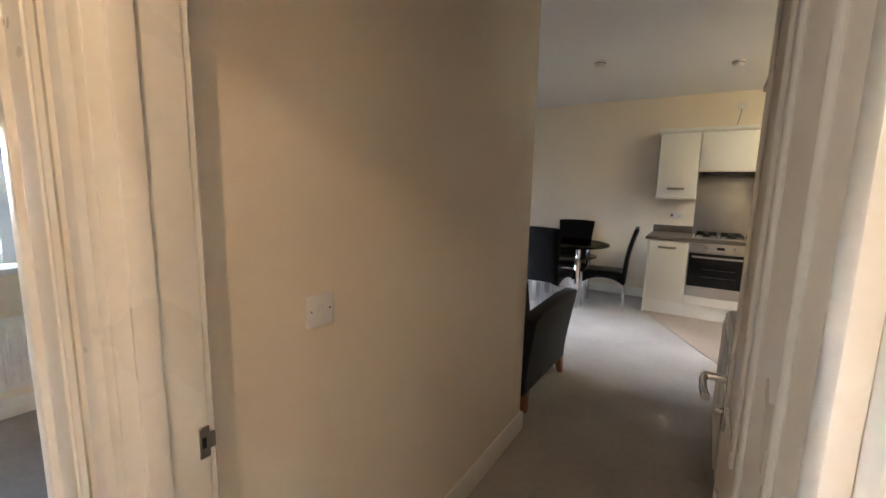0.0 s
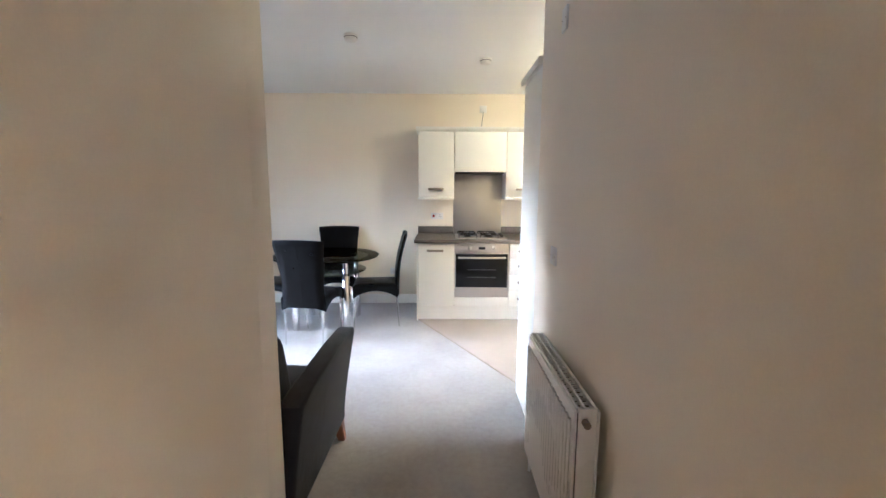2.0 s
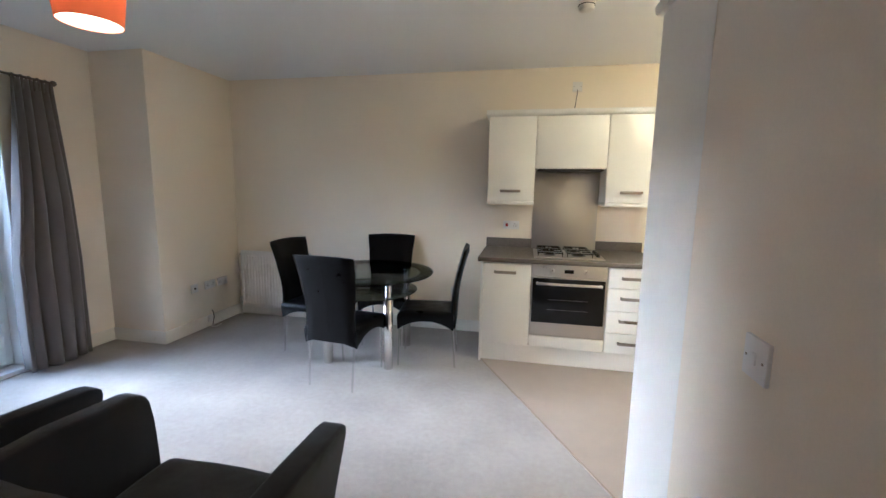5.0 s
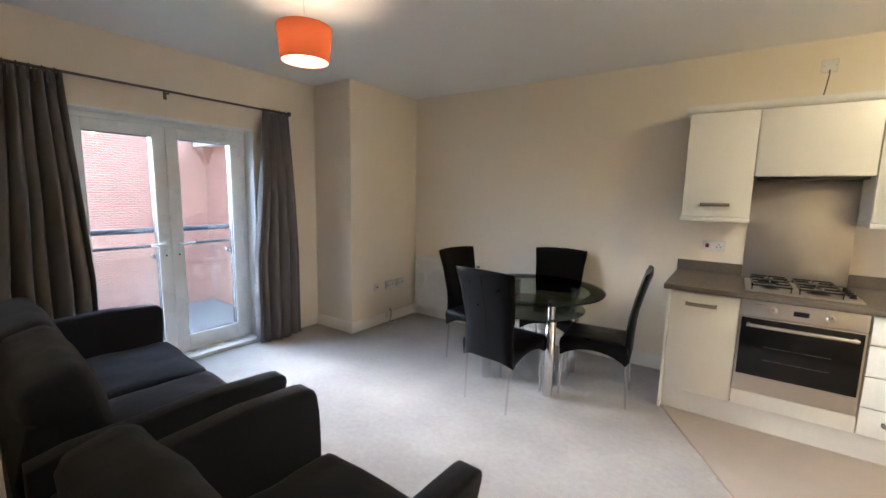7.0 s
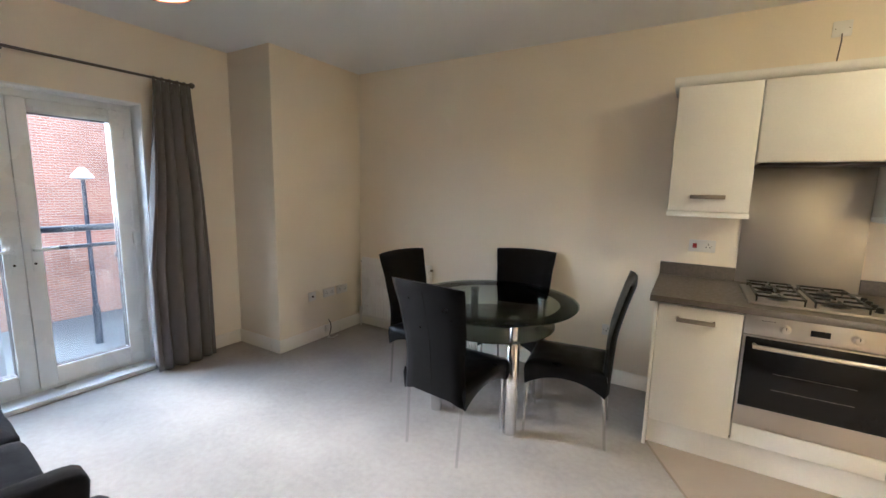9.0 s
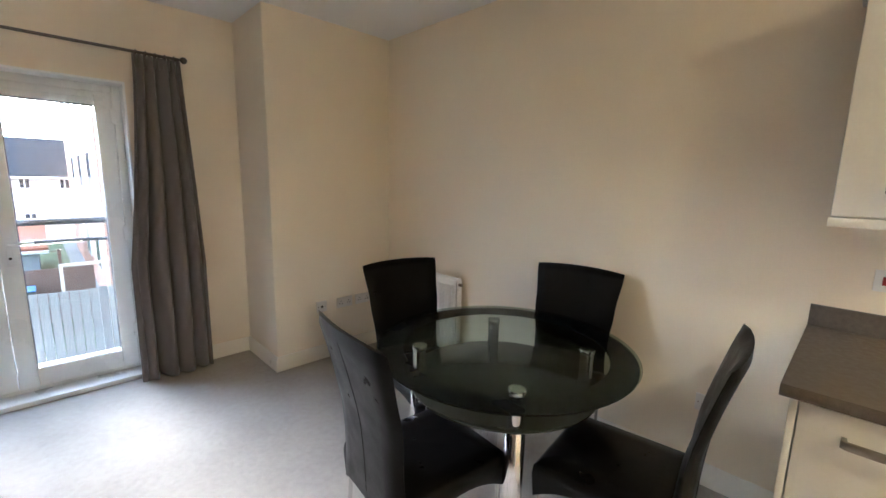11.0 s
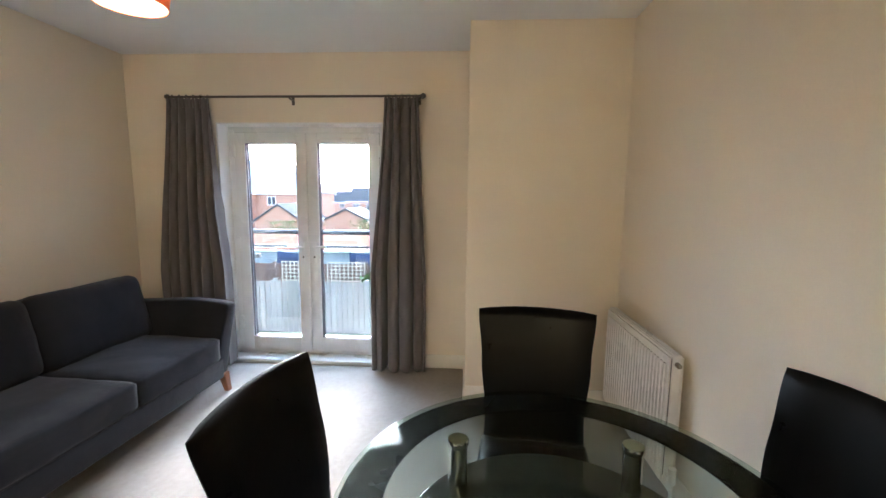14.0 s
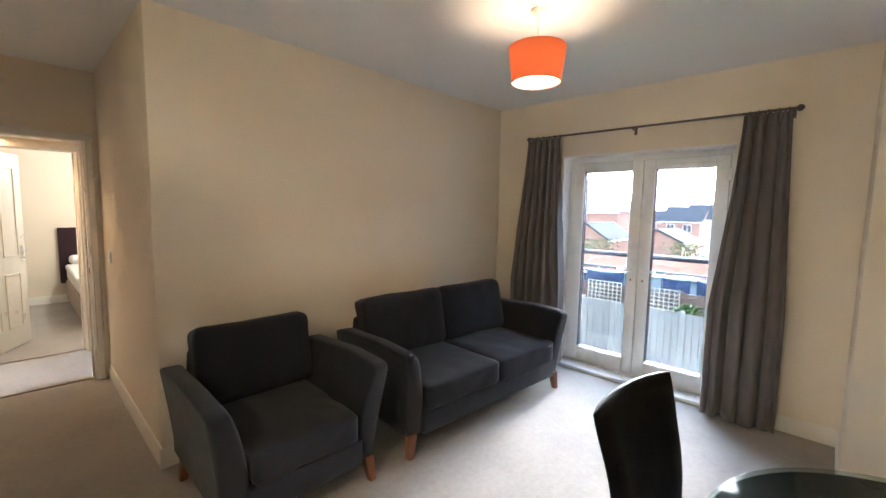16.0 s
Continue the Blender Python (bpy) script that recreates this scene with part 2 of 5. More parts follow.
BROWNWOOD = surface("brown_fence_paint", (0.09, 0.05, 0.035), 0.85, vary=0.3, scale=2.2, grain=40, bump=0.3, depth=0.004, stretch=(2, 2, 0.3))
REDROOF = surface("red_brown_shed_roof", (0.22, 0.075, 0.04), 0.8, vary=0.25, scale=1.5, grain=20, bump=0.3, depth=0.01)
BLUE = surface("blue_tarpaulin", (0.012, 0.025, 0.07), 0.7, vary=0.3, scale=3, grain=20, bump=0.3, depth=0.01)
TRELLIS = surface("pale_trellis_wood", (0.45, 0.40, 0.33), 0.85, vary=0.2, scale=4, grain=60, bump=0.2, depth=0.003)
LEAF = surface("shrub_leaf", (0.07, 0.12, 0.03), 0.7, vary=0.4, scale=6, grain=40, bump=0.2, depth=0.003)
WINPANE = surface("far_window_pane", (0.03, 0.035, 0.045), 0.08, vary=0.2, bump=0.0)
MAROON = surface("dark_maroon_cloth", (0.030, 0.010, 0.014), 0.85, vary=0.25, scale=8, grain=250, bump=0.3, depth=0.002)
LINEN = surface("white_bed_linen", (0.75, 0.74, 0.72), 0.9, vary=0.05, scale=5, grain=200, bump=0.3, depth=0.003)
DIVAN = surface("beige_divan_cloth", (0.36, 0.30, 0.25), 0.9, vary=0.1, scale=5, grain=250, bump=0.3, depth=0.002)
SHEDWALL = surface("blue_grey_shed_cladding", (0.20, 0.23, 0.25), 0.7, vary=0.15, scale=1.5, grain=20, bump=0.2, depth=0.004)
BINBODY = surface("grey_bin_plastic", (0.05, 0.055, 0.055), 0.5, vary=0.15, bump=0.05)
BINGREEN = surface("green_bin_plastic", (0.04, 0.16, 0.10), 0.45, vary=0.15, bump=0.05)
BINTAN = surface("tan_bin_plastic", (0.32, 0.20, 0.12), 0.45, vary=0.15, bump=0.05)
BINBLUE = surface("blue_bin_plastic", (0.03, 0.13, 0.32), 0.45, vary=0.15, bump=0.05)
for _m in (ROOF, GLAREROOF, REDROOF, ASPHALT):
    _m.node_tree.nodes["Principled BSDF"].inputs["Specular IOR Level"].default_value = 0.1


def piece_variation(m, spread):
    """Lets each piece of its own differ a little in tone."""
    n, l = m.node_tree.nodes, m.node_tree.links
    p = n["Principled BSDF"]
    src = p.inputs["Base Color"].links[0].from_socket
    info, mr, mul = n.new("ShaderNodeObjectInfo"), n.new("ShaderNodeMapRange"), n.new("ShaderNodeVectorMath")
    mr.inputs["To Min"].default_value, mr.inputs["To Max"].default_value = 1 - spread, 1 + spread
    mul.operation = "SCALE"
    l.new(info.outputs["Random"], mr.inputs["Value"])
    l.new(src, mul.inputs[0])
    l.new(mr.outputs[0], mul.inputs["Scale"])
    l.new(mul.outputs[0], p.inputs["Base Color"])


piece_variation(GREYWOOD, 0.13)
# carpet bars; also the floor joint, where the brown stands in for soft shadow
BARSHADE = surface("carpet_bar_and_joint_shade", (0.30, 0.25, 0.20), 0.8, 0.0, vary=0.1, bump=0.03, depth=0.0004)


# ---- building blocks ----
def add_box(bm, lo, hi):
    m = Matrix.Translation([(a + b) / 2 for a, b in zip(lo, hi)]) @ Matrix.Diagonal([abs(b - a) for a, b in zip(lo, hi)] + [1])
    return bmesh.ops.create_cube(bm, size=1, matrix=m)["verts"]


def block(lo, hi, bevel=0.0, seg=2):
    bm = bmesh.new()
    add_box(bm, lo, hi)
    if bevel:
        bmesh.ops.bevel(bm, geom=bm.edges[:], offset=bevel, segments=seg, profile=0.5, affect="EDGES")
    return bm


def blocks(pairs, bevel=0.0, seg=1):
    bm = bmesh.new()
    for lo, hi in pairs:
        add_box(bm, lo, hi)
    if bevel:
        bmesh.ops.bevel(bm, geom=bm.edges[:], offset=bevel, segments=seg, profile=0.5, affect="EDGES")
    return bm


def rod(a, b, r, n=14, r2=None):
    """A round bar from a to b."""
    bm = bmesh.new()
    a, b = Vector(a), Vector(b)
    d = b - a
    m = Matrix.Translation((a + b) / 2) @ d.to_track_quat("Z", "Y").to_matrix().to_4x4()
    bmesh.ops.create_cone(bm, cap_ends=True, segments=n, radius1=r, radius2=r if r2 is None else r2, depth=d.length, matrix=m)
    return bm


def lathe(profile, n=32, at=(0, 0, 0), closed=True):
    """Turns (radius, height) pairs round the upright axis."""
    bm = bmesh.new()
    rings = []
    for r, z in profile:
        rings.append([bm.verts.new((at[0] + r * math.cos(2 * math.pi * i / n), at[1] + r * math.sin(2 * math.pi * i / n), at[2] + z)) for i in range(n)])
    for p, q in zip(rings, rings[1:]):
        for i in range(n):
            bm.faces.new((p[i], p[(i + 1) % n], q[(i + 1) % n], q[i]))
    if closed:
        bm.faces.new(rings[0][::-1])
        bm.faces.new(rings[-1])
    bmesh.ops.recalc_face_normals(bm, faces=bm.faces[:])
    return bm


def tube(points, r, n=8):
    """A round bar along a line of points."""
    bm = bmesh.new()
    pts = [Vector(p) for p in points]
    rings = []
    for i, p in enumerate(pts):
        d = (pts[min(i + 1, len(pts) - 1)] - pts[max(i - 1, 0)]).normalized()
        u = d.orthogonal().normalized() if i == 0 else (rings_u - d * rings_u.dot(d)).normalized()
        rings_u = u
        v = d.cross(u)
        rings.append([bm.verts.new(p + r * (math.cos(2 * math.pi * k / n) * u + math.sin(2 * math.pi * k / n) * v)) for k in range(n)])
    for p, q in zip(rings, rings[1:]):
        for k in range(n):
            bm.faces.new((p[k], p[(k + 1) % n], q[(k + 1) % n], q[k]))
    bm.faces.new(rings[0][::-1])
    bm.faces.new(rings[-1])
    bmesh.ops.recalc_face_normals(bm, faces=bm.faces[:])
    return bm


def extrude(outline, axis, lo, hi, bevel=0.0, seg=2):
    """A flat outline of (a, b) pairs, extruded along an axis from lo to hi."""
    bm = bmesh.new()
    place = {"x": lambda a, b, c: (c, a, b), "y": lambda a, b, c: (a, c, b), "z": lambda a, b, c: (a, b, c)}[axis]
    low = [bm.verts.new(place(a, b, lo)) for a, b in outline]
    high = [bm.verts.new(place(a, b, hi)) for a, b in outline]
    k = len(outline)
    f1, f2 = bm.faces.new(low[::-1]), bm.faces.new(high)
    for i in range(k):
        bm.faces.new((low[i], low[(i + 1) % k], high[(i + 1) % k], high[i]))
    bmesh.ops.recalc_face_normals(bm, faces=bm.faces[:])
    if bevel:
        rim = list({e for f in (f1, f2) for e in f.edges})
        bmesh.ops.bevel(bm, geom=rim, offset=bevel, segments=seg, profile=0.5, affect="EDGES")
    return bm


def link(name, bm, mat, smooth=None):
    me = bpy.data.meshes.new(name)
    bm.to_mesh(me)
    bm.free()
    me.materials.append(mat)
    if smooth is not None:
        for p in me.polygons:
            p.use_smooth = True
        me.set_sharp_from_angle(angle=radians(smooth))
    return new(name, me)


def part(name, bm, mat, parent, label="", smooth=40):
    ob = link(name, bm, mat, smooth)
    ob.parent = parent
    return tagged(ob, label)


def thing(name, label, category, m=None, group="", kind=""):
    ob = new(name)
    ob.empty_display_size = 0.1
    if m is not None:
        ob.matrix_basis = m
    return tagged(ob, label, category, group, kind)


def setting(name, bm, mat, label, category, smooth=40):
    return tagged(link(name, bm, mat, smooth), label, category, "", "structure")
# ---- the large structure ----
H = 2.61
setting("floor", block((-4.18, -4.40, -0.15), (2.42, 5.56, 0.0)), CARPET, "worn beige cut-pile carpet through the flat", "floor")
# the kitchen floor lies a little proud, cut along a slanting line
setting("kitchen_floor", extrude([(-0.40, 4.73), (0.44, 3.17), (0.44, 3.06), (2.30, 3.06), (2.30, 5.44), (-0.40, 5.44)], "z", 0.0, 0.004), VINYL,
        "beige kitchen flooring with a slanting joint to the carpet", "floor")
# strip added along the joint, its brown standing in for the soft shadow there
setting("trim_joint_shade", extrude([(-0.406, 4.735), (0.434, 3.165), (0.442, 3.170), (-0.398, 4.740)], "z", 0.0, 0.005), BARSHADE, "thin brown strip for the soft shadow between carpet and kitchen floor", "floor trim")
setting("ceiling", block((-4.18, -4.40, H), (2.42, 5.56, H + 0.2)), CEIL, "plain white painted ceiling", "ceiling")
setting("wall_north", block((-4.18, 5.44, 0), (2.42, 5.56, H)), WALL, "magnolia painted plaster wall behind the kitchen and table", "wall")
setting("wall_west", blocks([((-4.18, 1.415, 0), (-3.88, 2.297, H)), ((-4.18, 3.694, 0), (-3.88, 5.44, H)), ((-4.18, 2.297, 2.065), (-3.88, 3.694, H)),
                             ((-4.18, 2.297, -0.15), (-3.88, 3.694, -0.002))]), WALL, "magnolia painted outer wall with the french door opening", "wall")
setting("wall_pier", block((-3.88, 4.39, 0), (-3.31, 5.44, H), 0.004), WALL, "magnolia boxed-out corner pier", "wall")
setting("wall_south", block((-3.88, 1.415, 0), (-0.675, 1.535, H), 0.003), WALL, "magnolia painted wall behind the sofas", "wall")
setting("wall_hall_west", blocks([((-0.795, -0.415, 0), (-0.675, 1.415, H)), ((-0.795, -1.17, 2.06), (-0.675, -0.415, H)), ((-0.795, -1.27, 0), (-0.675, -1.17, H))]), WALL,
        "magnolia painted hall wall beside the doorways", "wall")
setting("wall_hall_east", block((0.405, -1.27, 0), (0.525, 2.57, H)), WALL, "magnolia painted hall wall with the radiator", "wall")
setting("wall_hall_door", blocks([((-0.675, -0.41, 0), (-0.607, -0.29, H)), ((0.257, -0.41, 0), (0.405, -0.29, H)), ((-0.607, -0.41, 2.065), (0.257, -0.29, H))]), WALL,
        "magnolia painted wall round the hall doorway", "wall")
setting("wall_bedroom_door", blocks([((-3.25, -1.39, 0), (-0.635, -1.27, H)), ((0.195, -1.39, 0), (1.60, -1.27, H)), ((-0.635, -1.39, 2.065), (0.195, -1.27, H))]), WALL,
        "magnolia painted wall round the bedroom doorway", "wall")
setting("wall_bedroom_south", block((-3.55, -4.40, 0), (1.72, -4.28, H)), WALL, "magnolia painted bedroom wall behind the bed", "wall")
setting("wall_bedroom_east", block((1.60, -4.28, 0), (1.72, -1.27, H)), WALL, "magnolia painted bedroom side wall", "wall")
setting("wall_bedroom_west", blocks([((-3.55, -4.28, 0), (-3.25, -1.05, H)), ((-3.55, 0.05, 0), (-3.25, 1.415, H)), ((-3.55, -1.05, 0), (-3.25, 0.05, 0.88)), ((-3.55, -1.05, 2.10), (-3.25, 0.05, H))]),
        WALL, "magnolia painted bedroom outer wall with a window", "wall")
setting("wall_kitchen_south", block((0.525, 2.45, 0), (2.42, 2.57, H)), WALL, "plain magnolia wall closing the kitchen recess", "wall")
setting("wall_kitchen_east", block((2.30, 2.57, 0), (2.42, 5.44, H)), WALL, "plain magnolia wall at the end of the kitchen", "wall")


def baseboard(x0, y0, x1, y1, side):
    """Skirting along a wall line; side is the way into the room."""
    t, h = 0.016, 0.115
    prof = [(0, 0), (t, 0), (t, h - 0.03), (t * 0.75, h - 0.022), (t * 0.7, h - 0.010), (t * 0.35, h), (0, h)]
    if abs(x1 - x0) > abs(y1 - y0):
        bm = extrude([(y0 + side * a, b) for a, b in prof], "x", min(x0, x1), max(x0, x1))
    else:
        bm = extrude([(x0 + side * a, b) for a, b in prof], "y", min(y0, y1), max(y0, y1))
    return setting("baseboard", bm, GLOSS, "cream-white moulded skirting board along the wall", "skirting board", 30)


baseboard(-3.294, 5.44, -0.44, 5.44, -1)
baseboard(-3.31, 4.39, -3.31, 5.44, 1)
baseboard(-3.88, 4.39, -3.294, 4.39, -1)
baseboard(-3.88, 3.70, -3.88, 4.374, 1)
baseboard(-3.88, 1.551, -3.88, 2.29, 1)
baseboard(-3.88, 1.535, -0.659, 1.535, 1)
baseboard(-0.675, -0.265, -0.675, 1.535, 1)
baseboard(0.405, -0.265, 0.405, 2.57, -1)
baseboard(-3.25, -1.39, -0.72, -1.39, -1)
baseboard(-3.25, -4.28, 1.60, -4.28, 1)
baseboard(-3.25, -1.25, -3.25, 1.41, 1)


def door_lining(x0, x1, y0, y1, head, name, west_plate=False):
    """Jambs, stops and architraves of a doorway in a wall that runs along x; x0 and x1 are the clear opening."""
    d = thing(name, "cream-white painted door frame with moulded architrave", "door frame", None, "", "structure")
    for x, o in ((x0, -1), (x1, 1)):
        part("jamb", block((min(x, x + o * 0.035), y0 - 0.004, 0), (max(x, x + o * 0.035), y1 + 0.004, head + 0.035), 0.003), GLOSS, d)
        part("stop", block((min(x, x - o * 0.013), y0 + 0.02, 0), (max(x, x - o * 0.013), y0 + 0.055, head - 0.002), 0.003), GLOSS, d)
        for yy, s in ((y0 - 0.004, -1), (y1 + 0.004, 1)):
            prof = [(0, 0), (0.0, 0.012), (0.012, 0.020), (0.022, 0.014), (0.045, 0.020), (0.055, 0.020), (0.062, 0.012), (0.066, 0.0)]
            part("architrave", extrude([(x + o * (0.006 + a), yy + s * b) for a, b in prof], "z", 0, head + 0.006), GLOSS, d, smooth=30)
    part("head", block((x0 - 0.034, y0 - 0.004, head), (x1 + 0.034, y1 + 0.004, head + 0.034), 0.003), GLOSS, d)
    for yy, s in ((y0 - 0.004, -1), (y1 + 0.004, 1)):
        part("architrave", block((x0 - 0.072, min(yy, yy + s * 0.02), head + 0.006), (x1 + 0.072, max(yy, yy + s * 0.02), head + 0.072), 0.005), GLOSS, d)
    if west_plate:
        plate = part("strike_plate", blocks([((x0 - 0.001, y1 - 0.014, 0.925), (x0 + 0.003, y1 + 0.004, 0.985)), ((x0 - 0.001, y1, 0.94), (x0 + 0.003, y1 + 0.014, 0.97))], 0.001), SATIN, d, "worn brass-nickel strike plate")
        part("keep_hole", block((x0 + 0.002, y1 - 0.010, 0.945), (x0 + 0.0038, y1 - 0.003, 0.965)), BLACK, plate)
    return d


door_lining(-0.572, 0.222, -0.41, -0.29, 2.03, "door_frame_1", True)
door_lining(-0.60, 0.16, -1.39, -1.27, 2.03, "door_frame_2")
# the side doorway into the small bedroom: its jamb and architrave stand in the wall that runs along y
side = thing("door_frame_3", "cream-white painted side door frame with moulded architrave", "door frame", None, "", "structure")
part("jamb", block((-0.80, -0.450, 0), (-0.67, -0.416, 2.06), 0.003), GLOSS, side)
part("stop", block((-0.790, -0.462, 0), (-0.750, -0.448, 2.03), 0.003), GLOSS, side)
part("jamb", block((-0.80, -1.17, 0), (-0.67, -1.136, 2.06), 0.003), GLOSS, side)
part("head", block((-0.80, -1.136, 2.03), (-0.67, -0.450, 2.06), 0.003), GLOSS, side)
part("architrave", extrude([(-0.67 + b, -0.446 + a * 0.5) for a, b in [(0, 0), (0, 0.012), (0.012, 0.020), (0.022, 0.014), (0.045, 0.020), (0.055, 0.020), (0.062, 0.012), (0.066, 0.0)]], "z", 0, 2.04), GLOSS, side, smooth=30)
part("architrave", block((-0.67, -1.20, 2.04), (-0.65, -0.415, 2.105), 0.005), GLOSS, side)
setting("trim_threshold", block((-0.572, -0.365, 0.0), (0.222, -0.335, 0.007), 0.003), BARSHADE, "thin metal carpet bar in the doorway", "carpet bar")
setting("trim_threshold_2", block((-0.60, -1.345, 0.0), (0.16, -1.315, 0.007), 0.003), BARSHADE, "thin metal carpet bar in the bedroom doorway", "carpet bar")


def lever_handle(parent, x, y, z, ny, lx):
    """A lever on a back plate, on a leaf face at y whose outside is ny; the lever points along lx."""
    h = part("door_handle", block((x - 0.021, min(y, y + ny * 0.007), z - 0.085), (x + 0.021, max(y, y + ny * 0.007), z + 0.085), 0.003), CHROME, parent, "chrome lever handle on a long plate")
    part("spindle", rod((x, y + ny * 0.005, z + 0.03), (x, y + ny * 0.05, z + 0.03), 0.009), CHROME, h)
    part("lever", tube([(x, y + ny * 0.048, z + 0.03), (x + lx * 0.03, y + ny * 0.052, z + 0.03), (x + lx * 0.075, y + ny * 0.05, z + 0.028), (x + lx * 0.105, y + ny * 0.045, z + 0.024)], 0.0085, 10), CHROME, h)
    part("thumb_turn", rod((x, y + ny * 0.005, z - 0.045), (x, y + ny * 0.022, z - 0.045), 0.008), CHROME, h)
    return h


def panel_door(name, label, m, w=0.755, hgt=2.02, t=0.04):
    """A moulded panel door leaf; hinge at the origin, leaf along +x, thickness along y."""
    d = thing(name, label, "door", m, "", "structure")
    part("leaf", block((0, -t / 2, 0.008), (w, t / 2, hgt), 0.002), GLOSS, d)
    st, mid = 0.105, (w) / 2
    cols = [(st, mid - 0.045), (mid + 0.045, w - st)]
    rows = [(0.22, 0.78), (0.96, 1.88)]
    for s in (-1, 1):
        f = s * t / 2
        for a, b in cols:
            for lo, hi in rows:
                bm = bmesh.new()
                for g, wd, up in ((0, 0.014, 0.008),):
                    a1, b1, l1, h1 = a + g, b - g, lo + g, hi - g
                    ys = sorted((f - s * 0.001, f + s * up))
                    for lo3, hi3 in (((a1, ys[0], l1), (a1 + wd, ys[1], h1)), ((b1 - wd, ys[0], l1), (b1, ys[1], h1)),
                                     ((a1 + wd, ys[0], l1), (b1 - wd, ys[1], l1 + wd)), ((a1 + wd, ys[0], h1 - wd), (b1 - wd, ys[1], h1))):
                        add_box(bm, lo3, hi3)
                bmesh.ops.bevel(bm, geom=bm.edges[:], offset=0.003, segments=1, affect="EDGES")
                part("panel_moulding", bm, GLOSS, d)
        lever_handle(d, w - 0.055, f, 0.98, s, -1)
    for z in (0.25, 1.75):
        part("hinge", rod((-0.004, t / 2, z), (-0.004, t / 2, z + 0.09), 0.007), SATIN, d)
    return d


panel_door("door_1", "white moulded panel door standing open against the hall wall", pose(0.252, -0.268, 0, 0, 0, 90.3))
panel_door("door_2", "white moulded panel door standing open into the bedroom", pose(0.165, -1.42, 0, 0, 0, -119))

# ---- french doors and balcony ----
fd = thing("french_doors", "white plastic double-glazed french doors, closed", "french doors", None, "", "structure")
X0, X1 = -4.10, -4.03
part("frame", blocks([((X0, 2.297, 0.0), (X1, 2.355, 2.065)), ((X0, 3.636, 0.0), (X1, 3.694, 2.065)), ((X0, 2.355, 2.005), (X1, 3.636, 2.065)), ((X0, 2.355, 0.0), (X1, 3.636, 0.055))], 0.004), UPVC, fd)
for ya, yb, hy, ly in ((2.357, 2.994, 2.945, -1), (2.998, 3.634, 3.047, 1)):
    leaf = part("door_leaf", blocks([((X0 + 0.005, ya, 0.057), (X1 + 0.012, ya + 0.095, 2.003)), ((X0 + 0.005, yb - 0.095, 0.057), (X1 + 0.012, yb, 2.003)),
                                     ((X0 + 0.005, ya + 0.095, 1.915), (X1 + 0.012, yb - 0.095, 2.003)), ((X0 + 0.005, ya + 0.095, 0.057), (X1 + 0.012, yb - 0.095, 0.185))], 0.005, 2), UPVC, fd)
    pane = part("pane", block((-4.068, ya + 0.090, 0.18), (-4.056, yb - 0.090, 1.92)), GLASS, leaf, smooth=None)
    pane.visible_shadow = False
    for g0, g1 in ((-4.094, -4.069), (-4.055, X1 - 0.004)):
        part("gasket", blocks([((g0, ya + 0.093, 0.183), (g1, ya + 0.099, 1.917)), ((g0, yb - 0.099, 0.183), (g1, yb - 0.093, 1.917)),
                               ((g0, ya + 0.099, 1.911), (g1, yb - 0.099, 1.917)), ((g0, ya + 0.099, 0.183), (g1, yb - 0.099, 0.189))]), DARKGREY, leaf)
    hnd = part("door_handle", block((X1 + 0.012, hy - 0.014, 0.88), (X1 + 0.022, hy + 0.014, 1.06), 0.004), UPVC, leaf, "white lever handle with key hole")
    hnd2 = part("lever", tube([(X1 + 0.02, hy, 1.02), (X1 + 0.055, hy, 1.02), (X1 + 0.062, hy + ly * 0.03, 1.022), (X1 + 0.058, hy + ly * 0.115, 1.028)], 0.009, 10), UPVC, fd)
    part("keyhole", rod((X1 + 0.020, hy, 0.93), (X1 + 0.0235, hy, 0.93), 0.008), BLACK, fd)
    for z in (0.28, 1.0, 1.80):
        yy = ya - 0.002 if ly < 0 else yb + 0.002
        part("hinge", block((X1 + 0.002, yy - 0.016, z), (X1 + 0.022, yy + 0.016, z + 0.10), 0.004), UPVC, fd)
part("trickle_vent", block((X1 + 0.012, 3.12, 1.925), (X1 + 0.026, 3.52, 1.958), 0.004), UPVC, fd, "white slotted trickle vent")
setting("window_sill", block((-4.03, 2.299, 0.0), (-3.86, 3.692, 0.035), 0.006), UPVC, "white step board below the french doors", "door sill")
setting("trim_reveal", blocks([((-4.03, 2.297, 0.036), (-3.877, 2.309, 2.065)), ((-4.03, 3.682, 0.036), (-3.877, 3.694, 2.065)), ((-4.03, 2.309, 2.053), (-3.877, 3.682, 2.065))]), CEIL, "white plaster reveal round the french doors", "reveal")

bal = thing("balcony_railing", "blue-black juliet balcony rails with a pale glass panel", "balcony railing")
part("handrail", rod((-4.36, 2.15, 1.12), (-4.36, 3.85, 1.12), 0.024), RAILMAT, bal)
part("lower_rail", rod((-4.36, 2.15, 0.98), (-4.36, 3.85, 0.98), 0.014), RAILMAT, bal)
part("bottom_rail", rod((-4.36, 2.15, 0.06), (-4.36, 3.85, 0.06), 0.014), RAILMAT, bal)
g = part("glass_panel", block((-4.366, 2.16, 0.075), (-4.354, 3.84, 0.965)), FROST, bal, "pale tinted glass panel", None)
g.visible_shadow = False
for yy in (2.35, 2.98, 3.65):
    part("glass_clamp", block((-4.385, yy - 0.022, 0.86), (-4.335, yy + 0.022, 0.90), 0.006), BLACK, bal, "small black glass clamp")
